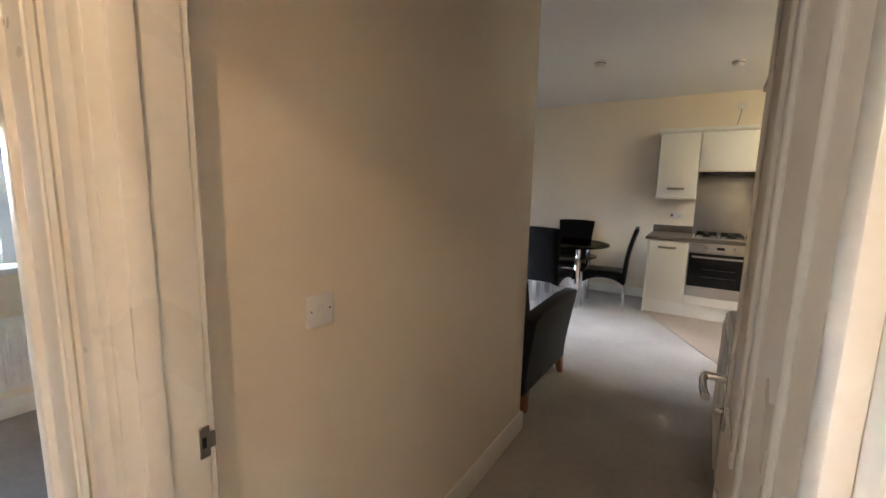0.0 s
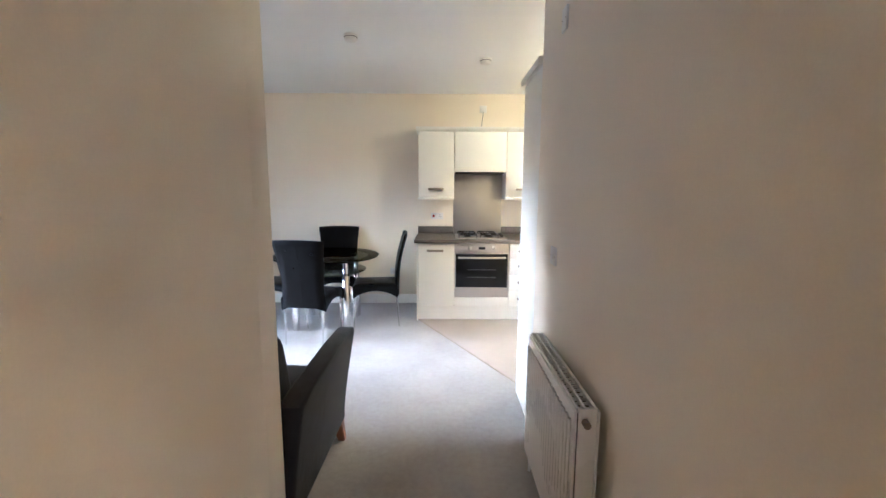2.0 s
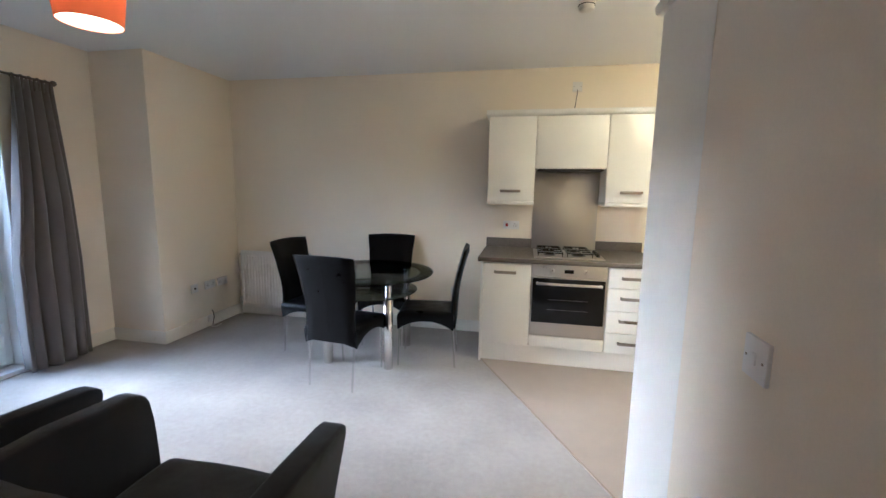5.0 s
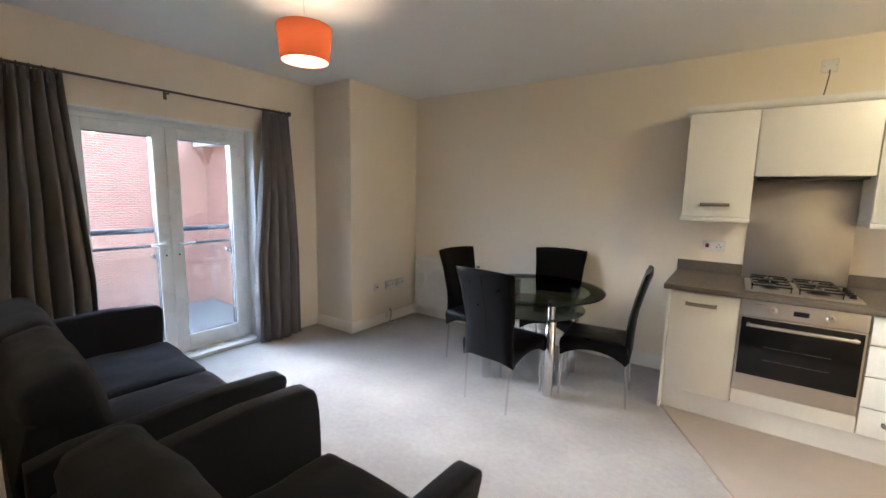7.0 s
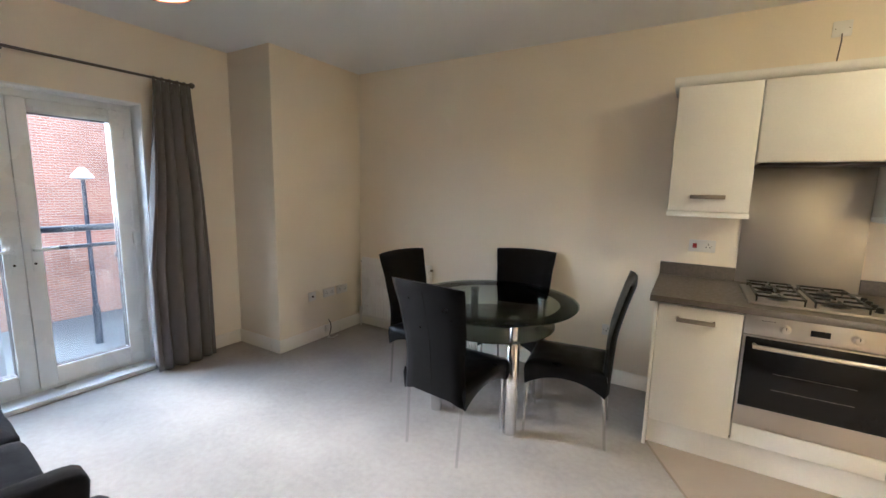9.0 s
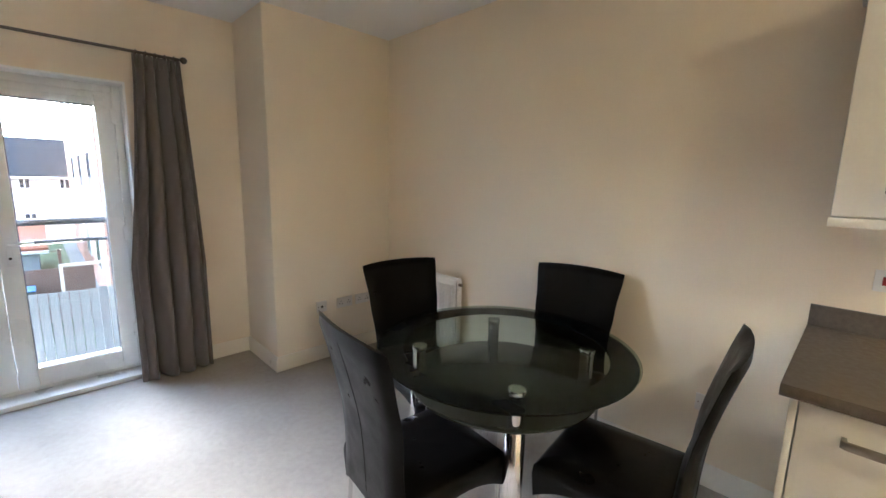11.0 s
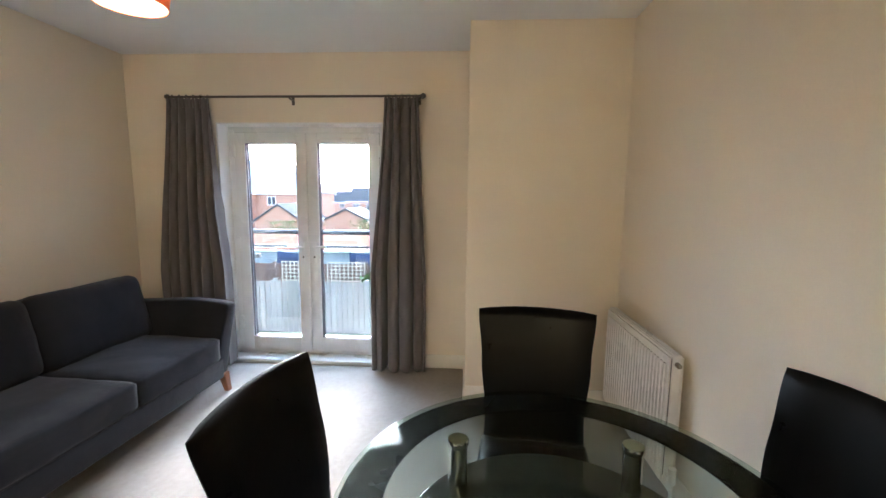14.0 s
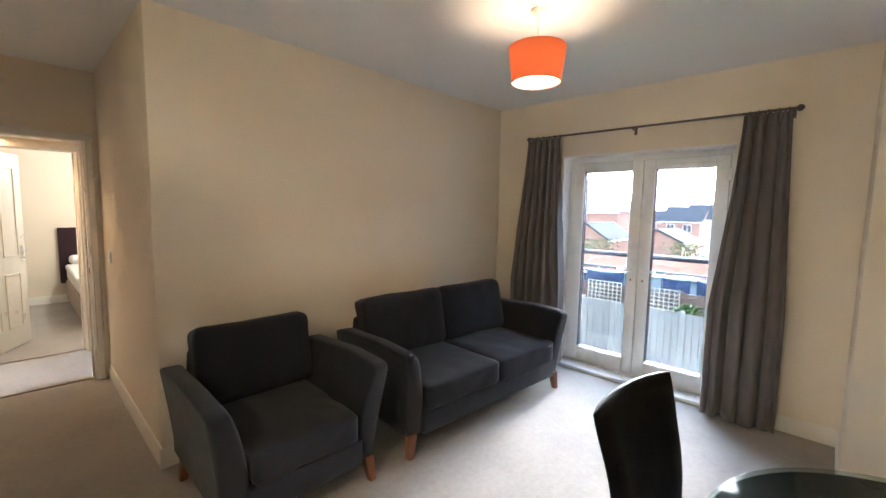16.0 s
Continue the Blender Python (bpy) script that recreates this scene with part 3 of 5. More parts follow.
for yy in (2.15, 3.85):
    part("post", block((-4.385, yy - 0.02, 0.02), (-4.335, yy + 0.02, 1.14), 0.004), RAILMAT, bal)
    for z in (0.1, 1.0):
        part("bracket", block((-4.34, yy - 0.015, z), (-4.17, yy + 0.015, z + 0.03), 0.003), RAILMAT, bal)

# ---- bedroom window and contents seen past the doorways ----
bw = thing("window_1", "white plastic bedroom window with a sill", "window", None, "", "structure")
part("window_frame", blocks([((-3.47, -1.05, 0.90), (-3.40, -0.98, 2.10)), ((-3.47, -0.02, 0.90), (-3.40, 0.05, 2.10)), ((-3.47, -0.98, 2.03), (-3.40, -0.02, 2.10)),
                             ((-3.47, -0.98, 0.90), (-3.40, -0.02, 0.97)), ((-3.47, -0.53, 0.97), (-3.40, -0.47, 2.03))], 0.004), UPVC, bw)
bp = part("pane", block((-3.44, -0.98, 0.97), (-3.43, -0.02, 2.03)), GLASS, bw, smooth=None)
bp.visible_shadow = False
part("window_sill", block((-3.40, -1.10, 0.862), (-3.20, 0.10, 0.90), 0.008), UPVC, bw)
rb = thing("roman_blind", "dark maroon roman blind folded up at the bedroom window", "blind")
for k in range(5):
    part("fold", block((-3.245 + 0.002 * k, -1.06, 2.16 - 0.09 * k - 0.10), (-3.215 + 0.004 * k, 0.0, 2.16 - 0.09 * k), 0.008), MAROON, rb)

bed = thing("bed", "double bed with white linen on a beige divan and dark headboard", "bed")
part("divan", block((-2.05, -4.20, 0.06), (-0.66, -2.25, 0.36), 0.02), DIVAN, bed)
part("mattress", block((-2.04, -4.19, 0.36), (-0.67, -2.26, 0.58), 0.05, 3), LINEN, bed, "white mattress")
part("duvet", block((-2.09, -3.75, 0.56), (-0.63, -2.22, 0.64), 0.035, 3), LINEN, bed, "white duvet")
part("headboard", block((-2.06, -4.275, 0.30), (-0.60, -4.205, 1.15), 0.012), MAROON, bed, "dark maroon padded headboard")
for px in (-1.72, -1.0):
    part("pillow", block((px - 0.30, -4.17, 0.60), (px + 0.30, -3.78, 0.74), 0.055, 3), LINEN, bed, "white pillow")
for px in (-1.95, -0.76):
    for py in (-4.1, -2.35):
        part("foot", rod((px, py, 0), (px, py, 0.065), 0.025), BLACK, bed)
# ---- radiators ----
def radiator(name, label, m, w, z0, z1, d=0.10):
    """A double panel radiator; wall at y=0, front at y=-d, width along x."""
    r = thing(name, label, "radiator", m)
    f = -d
    part("front_panel", block((0, f, z0), (w, f + 0.012, z1 - 0.012), 0.005), RADMAT, r)
    part("back_panel", block((0, -0.04, z0), (w, -0.03, z1 - 0.012), 0.004), RADMAT, r)
    n = int(w / 0.036)
    bm = bmesh.new()
    for i in range(n):
        x = 0.03 + (w - 0.06) * i / (n - 1)
        add_box(bm, (x - 0.010, f - 0.010, z0 + 0.035), (x + 0.010, f + 0.001, z1 - 0.05))
    bmesh.ops.bevel(bm, geom=[e for e in bm.edges if abs((e.verts[0].co - e.verts[1].co).z) > 0.1], offset=0.0065, segments=1, affect="EDGES")
    tagged(part("flute", bm, RADMAT, r), kind="stuff")
    bm = bmesh.new()
    k = int(w / 0.030)
    for i in range(k):
        x = 0.02 + (w - 0.04) * i / (k - 1)
        add_box(bm, (x - 0.0018, f + 0.013, z1 - 0.016), (x + 0.0018, -0.041, z1 - 0.006))
    for yy in (f + 0.014, (f - 0.04) / 2, -0.046):
        add_box(bm, (0.004, yy - 0.003, z1 - 0.018), (w - 0.004, yy + 0.003, z1 - 0.002))
    part("top_grille", bm, RADMAT, r)
    # dark block close under the grille, its colour standing in for shade in the slots
    part("shade_core", block((0.02, f + 0.02, z0 + 0.02), (w - 0.02, -0.046, z1 - 0.024)), DARKGREY, r, "solid core, dark for the shade inside the radiator")
    for x in (0.0, w):
        part("side_panel", block((x - 0.004, f + 0.014, z0), (x + 0.004, -0.042, z1), 0.003), RADMAT, r)
    for x, o in ((0.0, -1), (w, 1)):
        part("top_plug", rod((x + o * 0.003, f + 0.035, z1 - 0.045), (x + o * 0.028, f + 0.035, z1 - 0.045), 0.012), SATIN, r, "small brass bleed plug")
        v = part("valve", rod((x + o * 0.003, f + 0.035, z0 + 0.04), (x + o * 0.045, f + 0.035, z0 + 0.04), 0.013), CHROME, r, "valve")
        part("valve_cap", rod((x + o * 0.04, f + 0.035, z0 + 0.02), (x + o * 0.04, f + 0.035, z0 + 0.095), 0.018, 16), PLASTIC, v)
        part("pipe", rod((x + o * 0.04, f + 0.035, 0.0), (x + o * 0.04, f + 0.035, z0 + 0.025), 0.0075), PLASTIC, r)
    for x in (0.12, w - 0.12):
        part("wall_bracket", block((x - 0.015, -0.032, z0 + 0.05), (x + 0.015, 0.0, z1 - 0.06)), RADMAT, r)
    return r


radiator("radiator", "white panel radiator on the wall behind the table", pose(-3.21, 5.44, 0), 0.84, 0.11, 0.75)
radiator("radiator", "white panel radiator on the hall wall", pose(0.405, 2.155, 0, 0, 0, -90), 0.70, 0.14, 0.76, 0.115)
radiator("radiator", "white panel radiator below the bedroom window", pose(-3.25, -1.0, 0, 0, 0, 90), 1.08, 0.20, 0.62)


# ---- curtains ----
def curtain(name, label, ya0, ya1, yb0, yb1, z0, z1, folds, seed):
    c = thing(name, label, "curtain", None, "curtains at the french doors")
    rnd = random.Random(seed)
    nu, nv = folds * 28, 40
    ph = [rnd.uniform(-0.5, 0.5) for _ in range(folds + 2)]
    am = [rnd.uniform(0.45, 1.2) for _ in range(folds + 2)]
    bm = bmesh.new()
    grid = []
    for j in range(nv + 1):
        v = j / nv
        z = z1 + (z0 - z1) * v
        w = min(1, v * 1.6) ** 1.3
        row = []
        for i in range(nu + 1):
            u = i / nu
            k = folds * (u + 0.045 * math.sin(2 * math.pi * u) * math.sin(seed) + 0.022 * math.sin(5 * math.pi * u) * (1 - 0.5 * v) * math.sin(math.pi * u))
            k = min(max(k, 0.0), folds - 0.0)
            a = am[int(k)] * (1 - k % 1) + am[int(k) + 1] * (k % 1)
            p = ph[int(k)] * (1 - k % 1) + ph[int(k) + 1] * (k % 1)
            y = (ya0 + (ya1 - ya0) * u) * (1 - w) + (yb0 + (yb1 - yb0) * u) * w
            amp = (0.026 + 0.066 * min(1, v * 2.5)) * a
            ang = 2 * math.pi * k + p * w * 2.4
            x = -3.785 + amp * (2.1 * abs(math.cos(ang / 2 + 0.15 * math.sin(3 * v + k))) ** 0.85 - 1.15) + 0.006 * math.sin(5 * v + 7 * u)
            y += 0.016 * math.sin(ang + 0.6 + p) * min(1, v * 3)
            row.append(bm.verts.new((x, y, z + (0.006 * math.sin(9 * u) if j == nv else 0))))
        grid.append(row)
    for j in range(nv):
        for i in range(nu):
            bm.faces.new((grid[j][i], grid[j][i + 1], grid[j + 1][i + 1], grid[j + 1][i]))
    ob = part("cloth", bm, CURTAIN, c, smooth=80)
    so = ob.modifiers.new("thickness", "SOLIDIFY")
    so.thickness = 0.003
    bm = bmesh.new()
    for i in range(folds * 2):
        y = ya0 + (ya1 - ya0) * (i + 0.5) / (folds * 2)
        add_box(bm, (-3.778, y - 0.006, z1 - 0.075), (-3.758, y + 0.006, z1 + 0.008))
    bmesh.ops.bevel(bm, geom=bm.edges[:], offset=0.004, segments=2, affect="EDGES")
    part("pleat_heading", bm, CURTAIN, c, "pinched pleats of the heading")
    for i in range(folds):
        y = ya0 + (ya1 - ya0) * (i + 0.5) / folds
        part("ring", tube([(-3.80 + 0.019 * math.cos(t), y, 2.247 + 0.019 * math.sin(t)) for t in [2 * math.pi * q / 14 for q in range(15)]], 0.003, 6), POLE, c)
    return c


curtain("curtain", "grey lined curtain drawn back, hanging to the carpet", 1.965, 2.32, 1.84, 2.40, 0.015, 2.232, 6, 3)
curtain("curtain", "grey lined curtain drawn back beside the pier", 3.73, 4.00, 3.615, 4.065, 0.015, 2.232, 5, 8)
cp = thing("curtain_pole", "slim pewter curtain pole with ball ends above the doors", "curtain pole")
part("pole", rod((-3.80, 1.965, 2.252), (-3.80, 4.015, 2.252), 0.0095), POLE, cp)
for yy in (1.952, 4.030):
    part("finial", lathe([(0.006, -0.022), (0.012, -0.018), (0.021, -0.008), (0.023, 0.0), (0.021, 0.010), (0.012, 0.019), (0.004, 0.022)], 18, (-3.80, yy, 2.252)), POLE, cp)
for yy in (1.985, 2.96, 3.995):
    b = part("bracket", block((-3.80, yy - 0.006, 2.232), (-3.875, yy + 0.006, 2.244), 0.002), POLE, cp)
    part("bracket_plate", block((-3.879, yy - 0.012, 2.20), (-3.872, yy + 0.012, 2.27), 0.002), POLE, b)


# ---- sofas ----
def cushion(bm_lo, bm_hi, puff=0.02, n=8, soft=0.6):
    """A padded cushion with rounded edges and a soft belly."""
    bm = bmesh.new()
    add_box(bm, bm_lo, bm_hi)
    bmesh.ops.subdivide_edges(bm, edges=bm.edges[:], cuts=n, use_grid_fill=True)
    c = [(a + b) / 2 for a, b in zip(bm_lo, bm_hi)]
    h = [(b - a) / 2 for a, b in zip(bm_lo, bm_hi)]
    r = min(h) * soft
    for v in bm.verts:
        q = [(v.co[k] - c[k]) for k in range(3)]
        inner = Vector([max(-(h[k] - r), min(h[k] - r, q[k])) for k in range(3)])
        d = Vector(q) - inner
        if d.length > 1e-6:
            d = d.normalized() * r
        t = Vector(q)
        p = inner + d if any(abs(t[k]) > h[k] - r for k in range(3)) else t
        k = h.index(min(h))
        o = [j for j in range(3) if j != k]
        belly = max(0, 1 - (q[o[0]] / h[o[0]]) ** 2) * max(0, 1 - (q[o[1]] / h[o[1]]) ** 2)
        p[k] += math.copysign(puff * belly, q[k]) if abs(q[k]) > 1e-4 else 0
        p += Vector([0.006 * noise.noise(Vector(q) * 9 + Vector((j * 7, 0, 0))) + 0.011 * noise.noise(Vector(q) * 4 + Vector((j * 5 + c[0] * 3, 2, 0))) for j in range(3)])
        v.co = Vector(c) + p
    return bm


def arm_mesh(x, o, depth, top):
    """An upholstered arm with a crisp front corner: thick at the seat, thin and flared outwards at the top. x is the inner face at the seat; o the way out."""
    yb, yf = 0.0, depth
    pts = [(yb, 0.14), (yf - 0.060, 0.14), (yf - 0.040, 0.30), (yf - 0.018, 0.48), (yf - 0.004, 0.58), (yf, top - 0.062), (yf - 0.006, top - 0.040), (yf - 0.022, top - 0.026),
           (yf - 0.055, top - 0.018), (yf - 0.30, top - 0.004), (yb + 0.10, top - 0.03), (yb, top - 0.06)]
    bm = extrude(pts, "x", 0, 0.125, 0.020, 3)
    for k in range(1, 13):
        z = 0.14 + (top - 0.14) * k / 13
        bmesh.ops.bisect_plane(bm, geom=bm.verts[:] + bm.edges[:] + bm.faces[:], plane_co=(0, 0, z), plane_no=(0, 0, 1))
    for v in bm.verts:
        k = max(0.0, (v.co.z - 0.22) / (top - 0.22))
        q = v.co.x / 0.125
        v.co.x = x + o * ((1 - q) * 0.100 * k ** 2.0 + q * (0.125 + 0.062 * k ** 1.2))
    bmesh.ops.recalc_face_normals(bm, faces=bm.faces[:])
    return bm


def settee(name, label, m, width, seats):
    """Fabric settee; origin at the back on the floor in the middle, front towards +y."""
    s = thing(name, label, "sofa" if seats > 1 else "armchair", m)
    D, top = 0.87, 0.70
    inner = width / 2 - 0.19
    part("base", block((-inner - 0.02, 0.05, 0.14), (inner + 0.02, D - 0.036, 0.285), 0.012, 3), SOFA, s)
    bk = extrude([(0.0, 0.14), (0.16, 0.14), (0.16, 0.40), (0.10, 0.72), (0.02, 0.72), (-0.02, 0.55)], "x", -inner - 0.05, inner + 0.05, 0.025, 3)
    part("back_frame", bk, SOFA, s)
    for o in (-1, 1):
        part("arm", arm_mesh(o * inner, o, D - 0.02, top), SOFA, s, smooth=60)
    w = 2 * inner / seats
    for i in range(seats):
        x0 = -inner + i * w
        part("seat_cushion", cushion((x0 + 0.003, 0.15, 0.275), (x0 + w - 0.003, D - 0.030, 0.450), 0.014, 14, 0.34), SOFA, s, smooth=80)
        bm = cushion((x0 - (0.05 if i == 0 else 0.005), 0.10, 0.42), (x0 + w + (0.05 if i == seats - 1 else 0.005), 0.29, 0.875 if seats > 1 else 0.855), 0.035, 13, 0.55)
        bmesh.ops.rotate(bm, verts=bm.verts[:], cent=(0, 0.15, 0.42), matrix=Matrix.Rotation(radians(13), 3, "X"))
        part("back_cushion", bm, SOFA, s, smooth=80)
        part("seam", tube([(x0 + 0.01, D - 0.034, 0.287), (x0 + w - 0.01, D - 0.034, 0.287)], 0.004, 6), SOFA, s)
    for o in (-1, 1):
        for y in (0.09, D - 0.09):
            lg = bmesh.new()
            bmesh.ops.create_cone(lg, cap_ends=True, segments=4, radius1=0.028, radius2=0.042, depth=0.15, matrix=pose(0, 0, 0.075, 0, 0, 45))
            for v in lg.verts:
                v.co.x += o * (inner + 0.080) + o * 0.02 * (1 - v.co.z / 0.15)
                v.co.y += y + (0.018 if y > 0.4 else -0.018) * (1 - v.co.z / 0.15)
            bmesh.ops.bevel(lg, geom=lg.edges[:], offset=0.004, segments=2, affect="EDGES")
            part("leg", lg, LEGWOOD, s, "short tapered wooden leg")
    return s


settee("sofa", "charcoal fabric two-seat sofa with wooden legs against the wall", pose(-2.605, 1.742, 0, 0, 0, -4.0), 1.775, 2)
settee("armchair", "matching charcoal fabric armchair with wooden legs", pose(-1.105, 1.668, 0, 0, 0, -0.8), 0.940, 1)


# ---- dining set ----
table = thing("dining_table", "round glass dining table with black rim on chrome legs", "table", pose(-1.39, 4.63, 0))
ring = bmesh.new()
n = 72
for r0, r1, z0, z1 in ((0.445, 0.555, 0.7395, 0.7435),):
    vs = [[ring.verts.new((r * math.cos(2 * math.pi * i / n), r * math.sin(2 * math.pi * i / n), z)) for i in range(n)] for r, z in ((r0, z0), (r1, z0), (r1, z1), (r0, z1))]
    for a in range(4):
        for i in range(n):
            ring.faces.new((vs[a][i], vs[a][(i + 1) % n], vs[(a + 1) % 4][(i + 1) % n], vs[(a + 1) % 4][i]))
bmesh.ops.recalc_face_normals(ring, faces=ring.faces[:])
part("black_rim", ring, BLACKGLASS, table, "black painted border under the glass")
tg = part("glass_top", lathe([(0.553, 0.7445), (0.562, 0.7475), (0.563, 0.751), (0.560, 0.7545), (0.555, 0.756)], 72), TABLEGLASS, table, "clear round glass top", 30)
tg.visible_shadow = False
part("lower_shelf", lathe([(0.412, 0.588), (0.420, 0.590), (0.420, 0.596), (0.412, 0.598)], 64), SHELFGLASS, table, "smoked glass lower shelf")
for sx in (-1, 1):
    for sy in (-1, 1):
        x, y = sx * 0.265, sy * 0.265
        lg = part("leg", lathe([(0.036, 0.0), (0.038, 0.004), (0.038, 0.575), (0.034, 0.580)], 24, (x, y, 0)), CHROME, table, "thick chrome tube leg")
        part("glass_sleeve", lathe([(0.029, 0.580), (0.029, 0.72)], 24, (x, y, 0)), CHROME, lg)
        part("leg_cap", lathe([(0.029, 0.715), (0.033, 0.720), (0.033, 0.735), (0.031, 0.7385)], 24, (x, y, 0)), CHROME, lg, "chrome cap under the glass")


def curve(points, t):
    """A smooth value from (t, value) pairs."""
    for (t0, a), (t1, b) in zip(points, points[1:]):
        if t <= t1:
            k = (t - t0) / (t1 - t0)
            k = k * k * (3 - 2 * k)
            return a + (b - a) * k
    return points[-1][1]


def dining_chair(label, m):
    c = thing("dining_chair", label, "chair", m, "chairs round the glass table")
    # backrest: one padded slab from the skirt to the top, leaning and curling back
    bm = bmesh.new()
    nv, nu = 22, 10
    sides = {}
    for s in (0, 1):
        for j in range(nv + 1):
            t = j / nv
            z = 0.33 + 0.665 * t
            lean = -0.182 - 0.060 * t - 0.060 * max(0, t - 0.50) ** 1.2 + 0.018 * math.sin(math.pi * t)
            half = curve([(0, 0.215), (0.35, 0.202), (0.7, 0.224), (1, 0.244)], t)
            th = 0.052 - 0.020 * t
            for i in range(nu + 1):
                u = 2 * i / nu - 1
                edge = math.sqrt(max(0, 1 - max(0, (abs(u) - 0.82) / 0.18) ** 2))
                bow = 0.030 * (1 - u * u) * t
                top = 0.010 * (1 - u * u) * (t > 0.97) - 0.0
                zz = z + top * t
                if j == 0:
                    zz = 0.33 + 0.05 * (1 - u * u)
                half_th = th / 2 * max(0.12, edge) * (0.45 if j == nv else 1)
                sides[s, j, i] = bm.verts.new((half * u, lean - bow + (half_th if s else -half_th), zz))
    for s in (0, 1):
        for j in range(nv):
            for i in range(nu):
                q = [sides[s, j, i], sides[s, j, i + 1], sides[s, j + 1, i + 1], sides[s, j + 1, i]]
                bm.faces.new(q if s == 0 else q[::-1])
    loop = [(0, i) for i in range(nu + 1)] + [(j, nu) for j in range(1, nv + 1)] + [(nv, i) for i in range(nu - 1, -1, -1)] + [(j, 0) for j in range(nv - 1, 0, -1)]
    for (j0, i0), (j1, i1) in zip(loop, loop[1:] + loop[:1]):
        bm.faces.new((sides[0, j0, i0], sides[1, j0, i0], sides[1, j1, i1], sides[0, j1, i1]))
    bmesh.ops.recalc_face_normals(bm, faces=bm.faces[:])
    back = part("backrest", bm, LEATHER, c, smooth=70)
    part("back_seam", tube([(0, -0.1815 - 0.060 * t - 0.060 * max(0, t - 0.50) ** 1.2 + 0.018 * math.sin(math.pi * t) - 0.030 * t - 0.026 + 0.010 * t, 0.33 + 0.665 * t) for t in [0.1 + 0.85 * q / 14 for q in range(15)]], 0.002, 6), LEATHER, back)
    # seat with an arched skirt on all sides
    bm = bmesh.new()
    n = 14

    def ring_at(z_of, inset):
        vs = []
        for side in range(4):
            for i in range(n):
                u = 2 * i / n - 1
                w, d0, d1 = 0.220 - inset, -0.195 + inset, 0.275 - inset
                x, y = [(w * u, d1), (w, d1 + (d0 - d1) * (u + 1) / 2), (-w * u, d0), (-w, d0 + (d1 - d0) * (u + 1) / 2)][side]
                vs.append(bm.verts.new((x, y, z_of(u))))
        return vs
    arch = lambda u: 0.325 + 0.075 * (1 - abs(u) ** 2.2)
    r = [ring_at(arch, 0.006), ring_at(lambda u: 0.42, 0.0), ring_at(lambda u: 0.452, 0.004), ring_at(lambda u: 0.466, 0.020), ring_at(lambda u: 0.474, 0.08)]
    for a, b in zip(r, r[1:]):
        for i in range(4 * n):
            bm.faces.new((a[i], a[(i + 1) % (4 * n)], b[(i + 1) % (4 * n)], b[i]))
    bm.faces.new(r[-1])
    low = ring_at(lambda u: 0.41, 0.02)
    for i in range(4 * n):
        bm.faces.new((r[0][(i + 1) % (4 * n)], r[0][i], low[i], low[(i + 1) % (4 * n)]))
    bm.faces.new(low[::-1])
    bmesh.ops.recalc_face_normals(bm, faces=bm.faces[:])
    part("seat", bm, LEATHER, c, smooth=50)
    for x in (-1, 1):
        for y0, y1 in ((-0.18, -0.205), (0.255, 0.270)):
            part("leg", tube([(x * 0.186, y0, 0.42), (x * 0.186, y0, 0.33), (x * 0.180, y1, 0.0)], 0.0085, 10), CHROME, c, "slim chrome leg")
    return c


dining_chair("black faux-leather dining chair with chrome legs, its back to the hall", pose(-1.400, 4.132, 0, 0, 0, -6.5))
dining_chair("black faux-leather dining chair beside the wall radiator", pose(-1.925, 4.65, 0, 0, 0, -97.4))
dining_chair("black faux-leather dining chair against the wall behind the table", pose(-1.387, 5.082, 0, 0, 0, -172.6))
dining_chair("black faux-leather dining chair beside the kitchen units", pose(-0.820, 4.652, 0, 0, 0, 97))


# ---- kitchen ----
def bar_handle(parent, x0, x1, y, z):
    h = part("handle", extrude([(x0, y - 0.026), (x0 + 0.014, y - 0.033), (x1 - 0.014, y - 0.033), (x1, y - 0.026), (x1, y), (x1 - 0.012, y), (x1 - 0.014, y - 0.022), (x0 + 0.014, y - 0.022), (x0 + 0.012, y), (x0, y)], "z", z - 0.012, z + 0.012, 0.003, 2), SATIN, parent, "satin nickel bow handle")
    return h


FY = 4.70
b1 = thing("base_unit", "cream-white base cupboard with one door at the end of the run", "kitchen unit")
part("body", block((-0.40, FY + 0.022, 0.16), (-0.003, 5.42, 0.873)), CABINET, b1)
part("end_panel", block((-0.42, FY, 0.0), (-0.402, 5.42, 0.873), 0.002), CABINET, b1)
d1 = part("door", block((-0.398, FY, 0.168), (-0.005, FY + 0.02, 0.868), 0.003), CABINET, b1)
bar_handle(d1, -0.305, -0.125, FY, 0.795)
b2 = thing("oven_housing", "cream-white oven housing unit", "kitchen unit")
part("body", block((0.0, FY + 0.07, 0.16), (0.60, 5.42, 0.262)), CABINET, b2)
part("filler_panel", block((0.002, FY, 0.168), (0.598, FY + 0.02, 0.268), 0.003), CABINET, b2)
b3 = thing("drawer_unit", "cream-white unit of four drawers with nickel handles", "kitchen unit")
part("body", block((0.603, FY + 0.022, 0.16), (1.02, 5.42, 0.873)), CABINET, b3)
for z0, z1 in ((0.168, 0.333), (0.337, 0.518), (0.522, 0.703), (0.707, 0.868)):
    dr = part("drawer_front", block((0.605, FY, z0), (1.015, FY + 0.02, z1), 0.003), CABINET, b3)
    bar_handle(dr, 0.70, 0.91, FY, z1 - 0.075)
tagged(link("plinth", block((-0.40, FY + 0.04, 0.004), (1.02, FY + 0.055, 0.158), 0.002), CABINET, 40), "cream-white plinth below the kitchen units", "plinth")
wt = thing("worktop", "grey-brown speckled laminate worktop with upstand", "worktop")
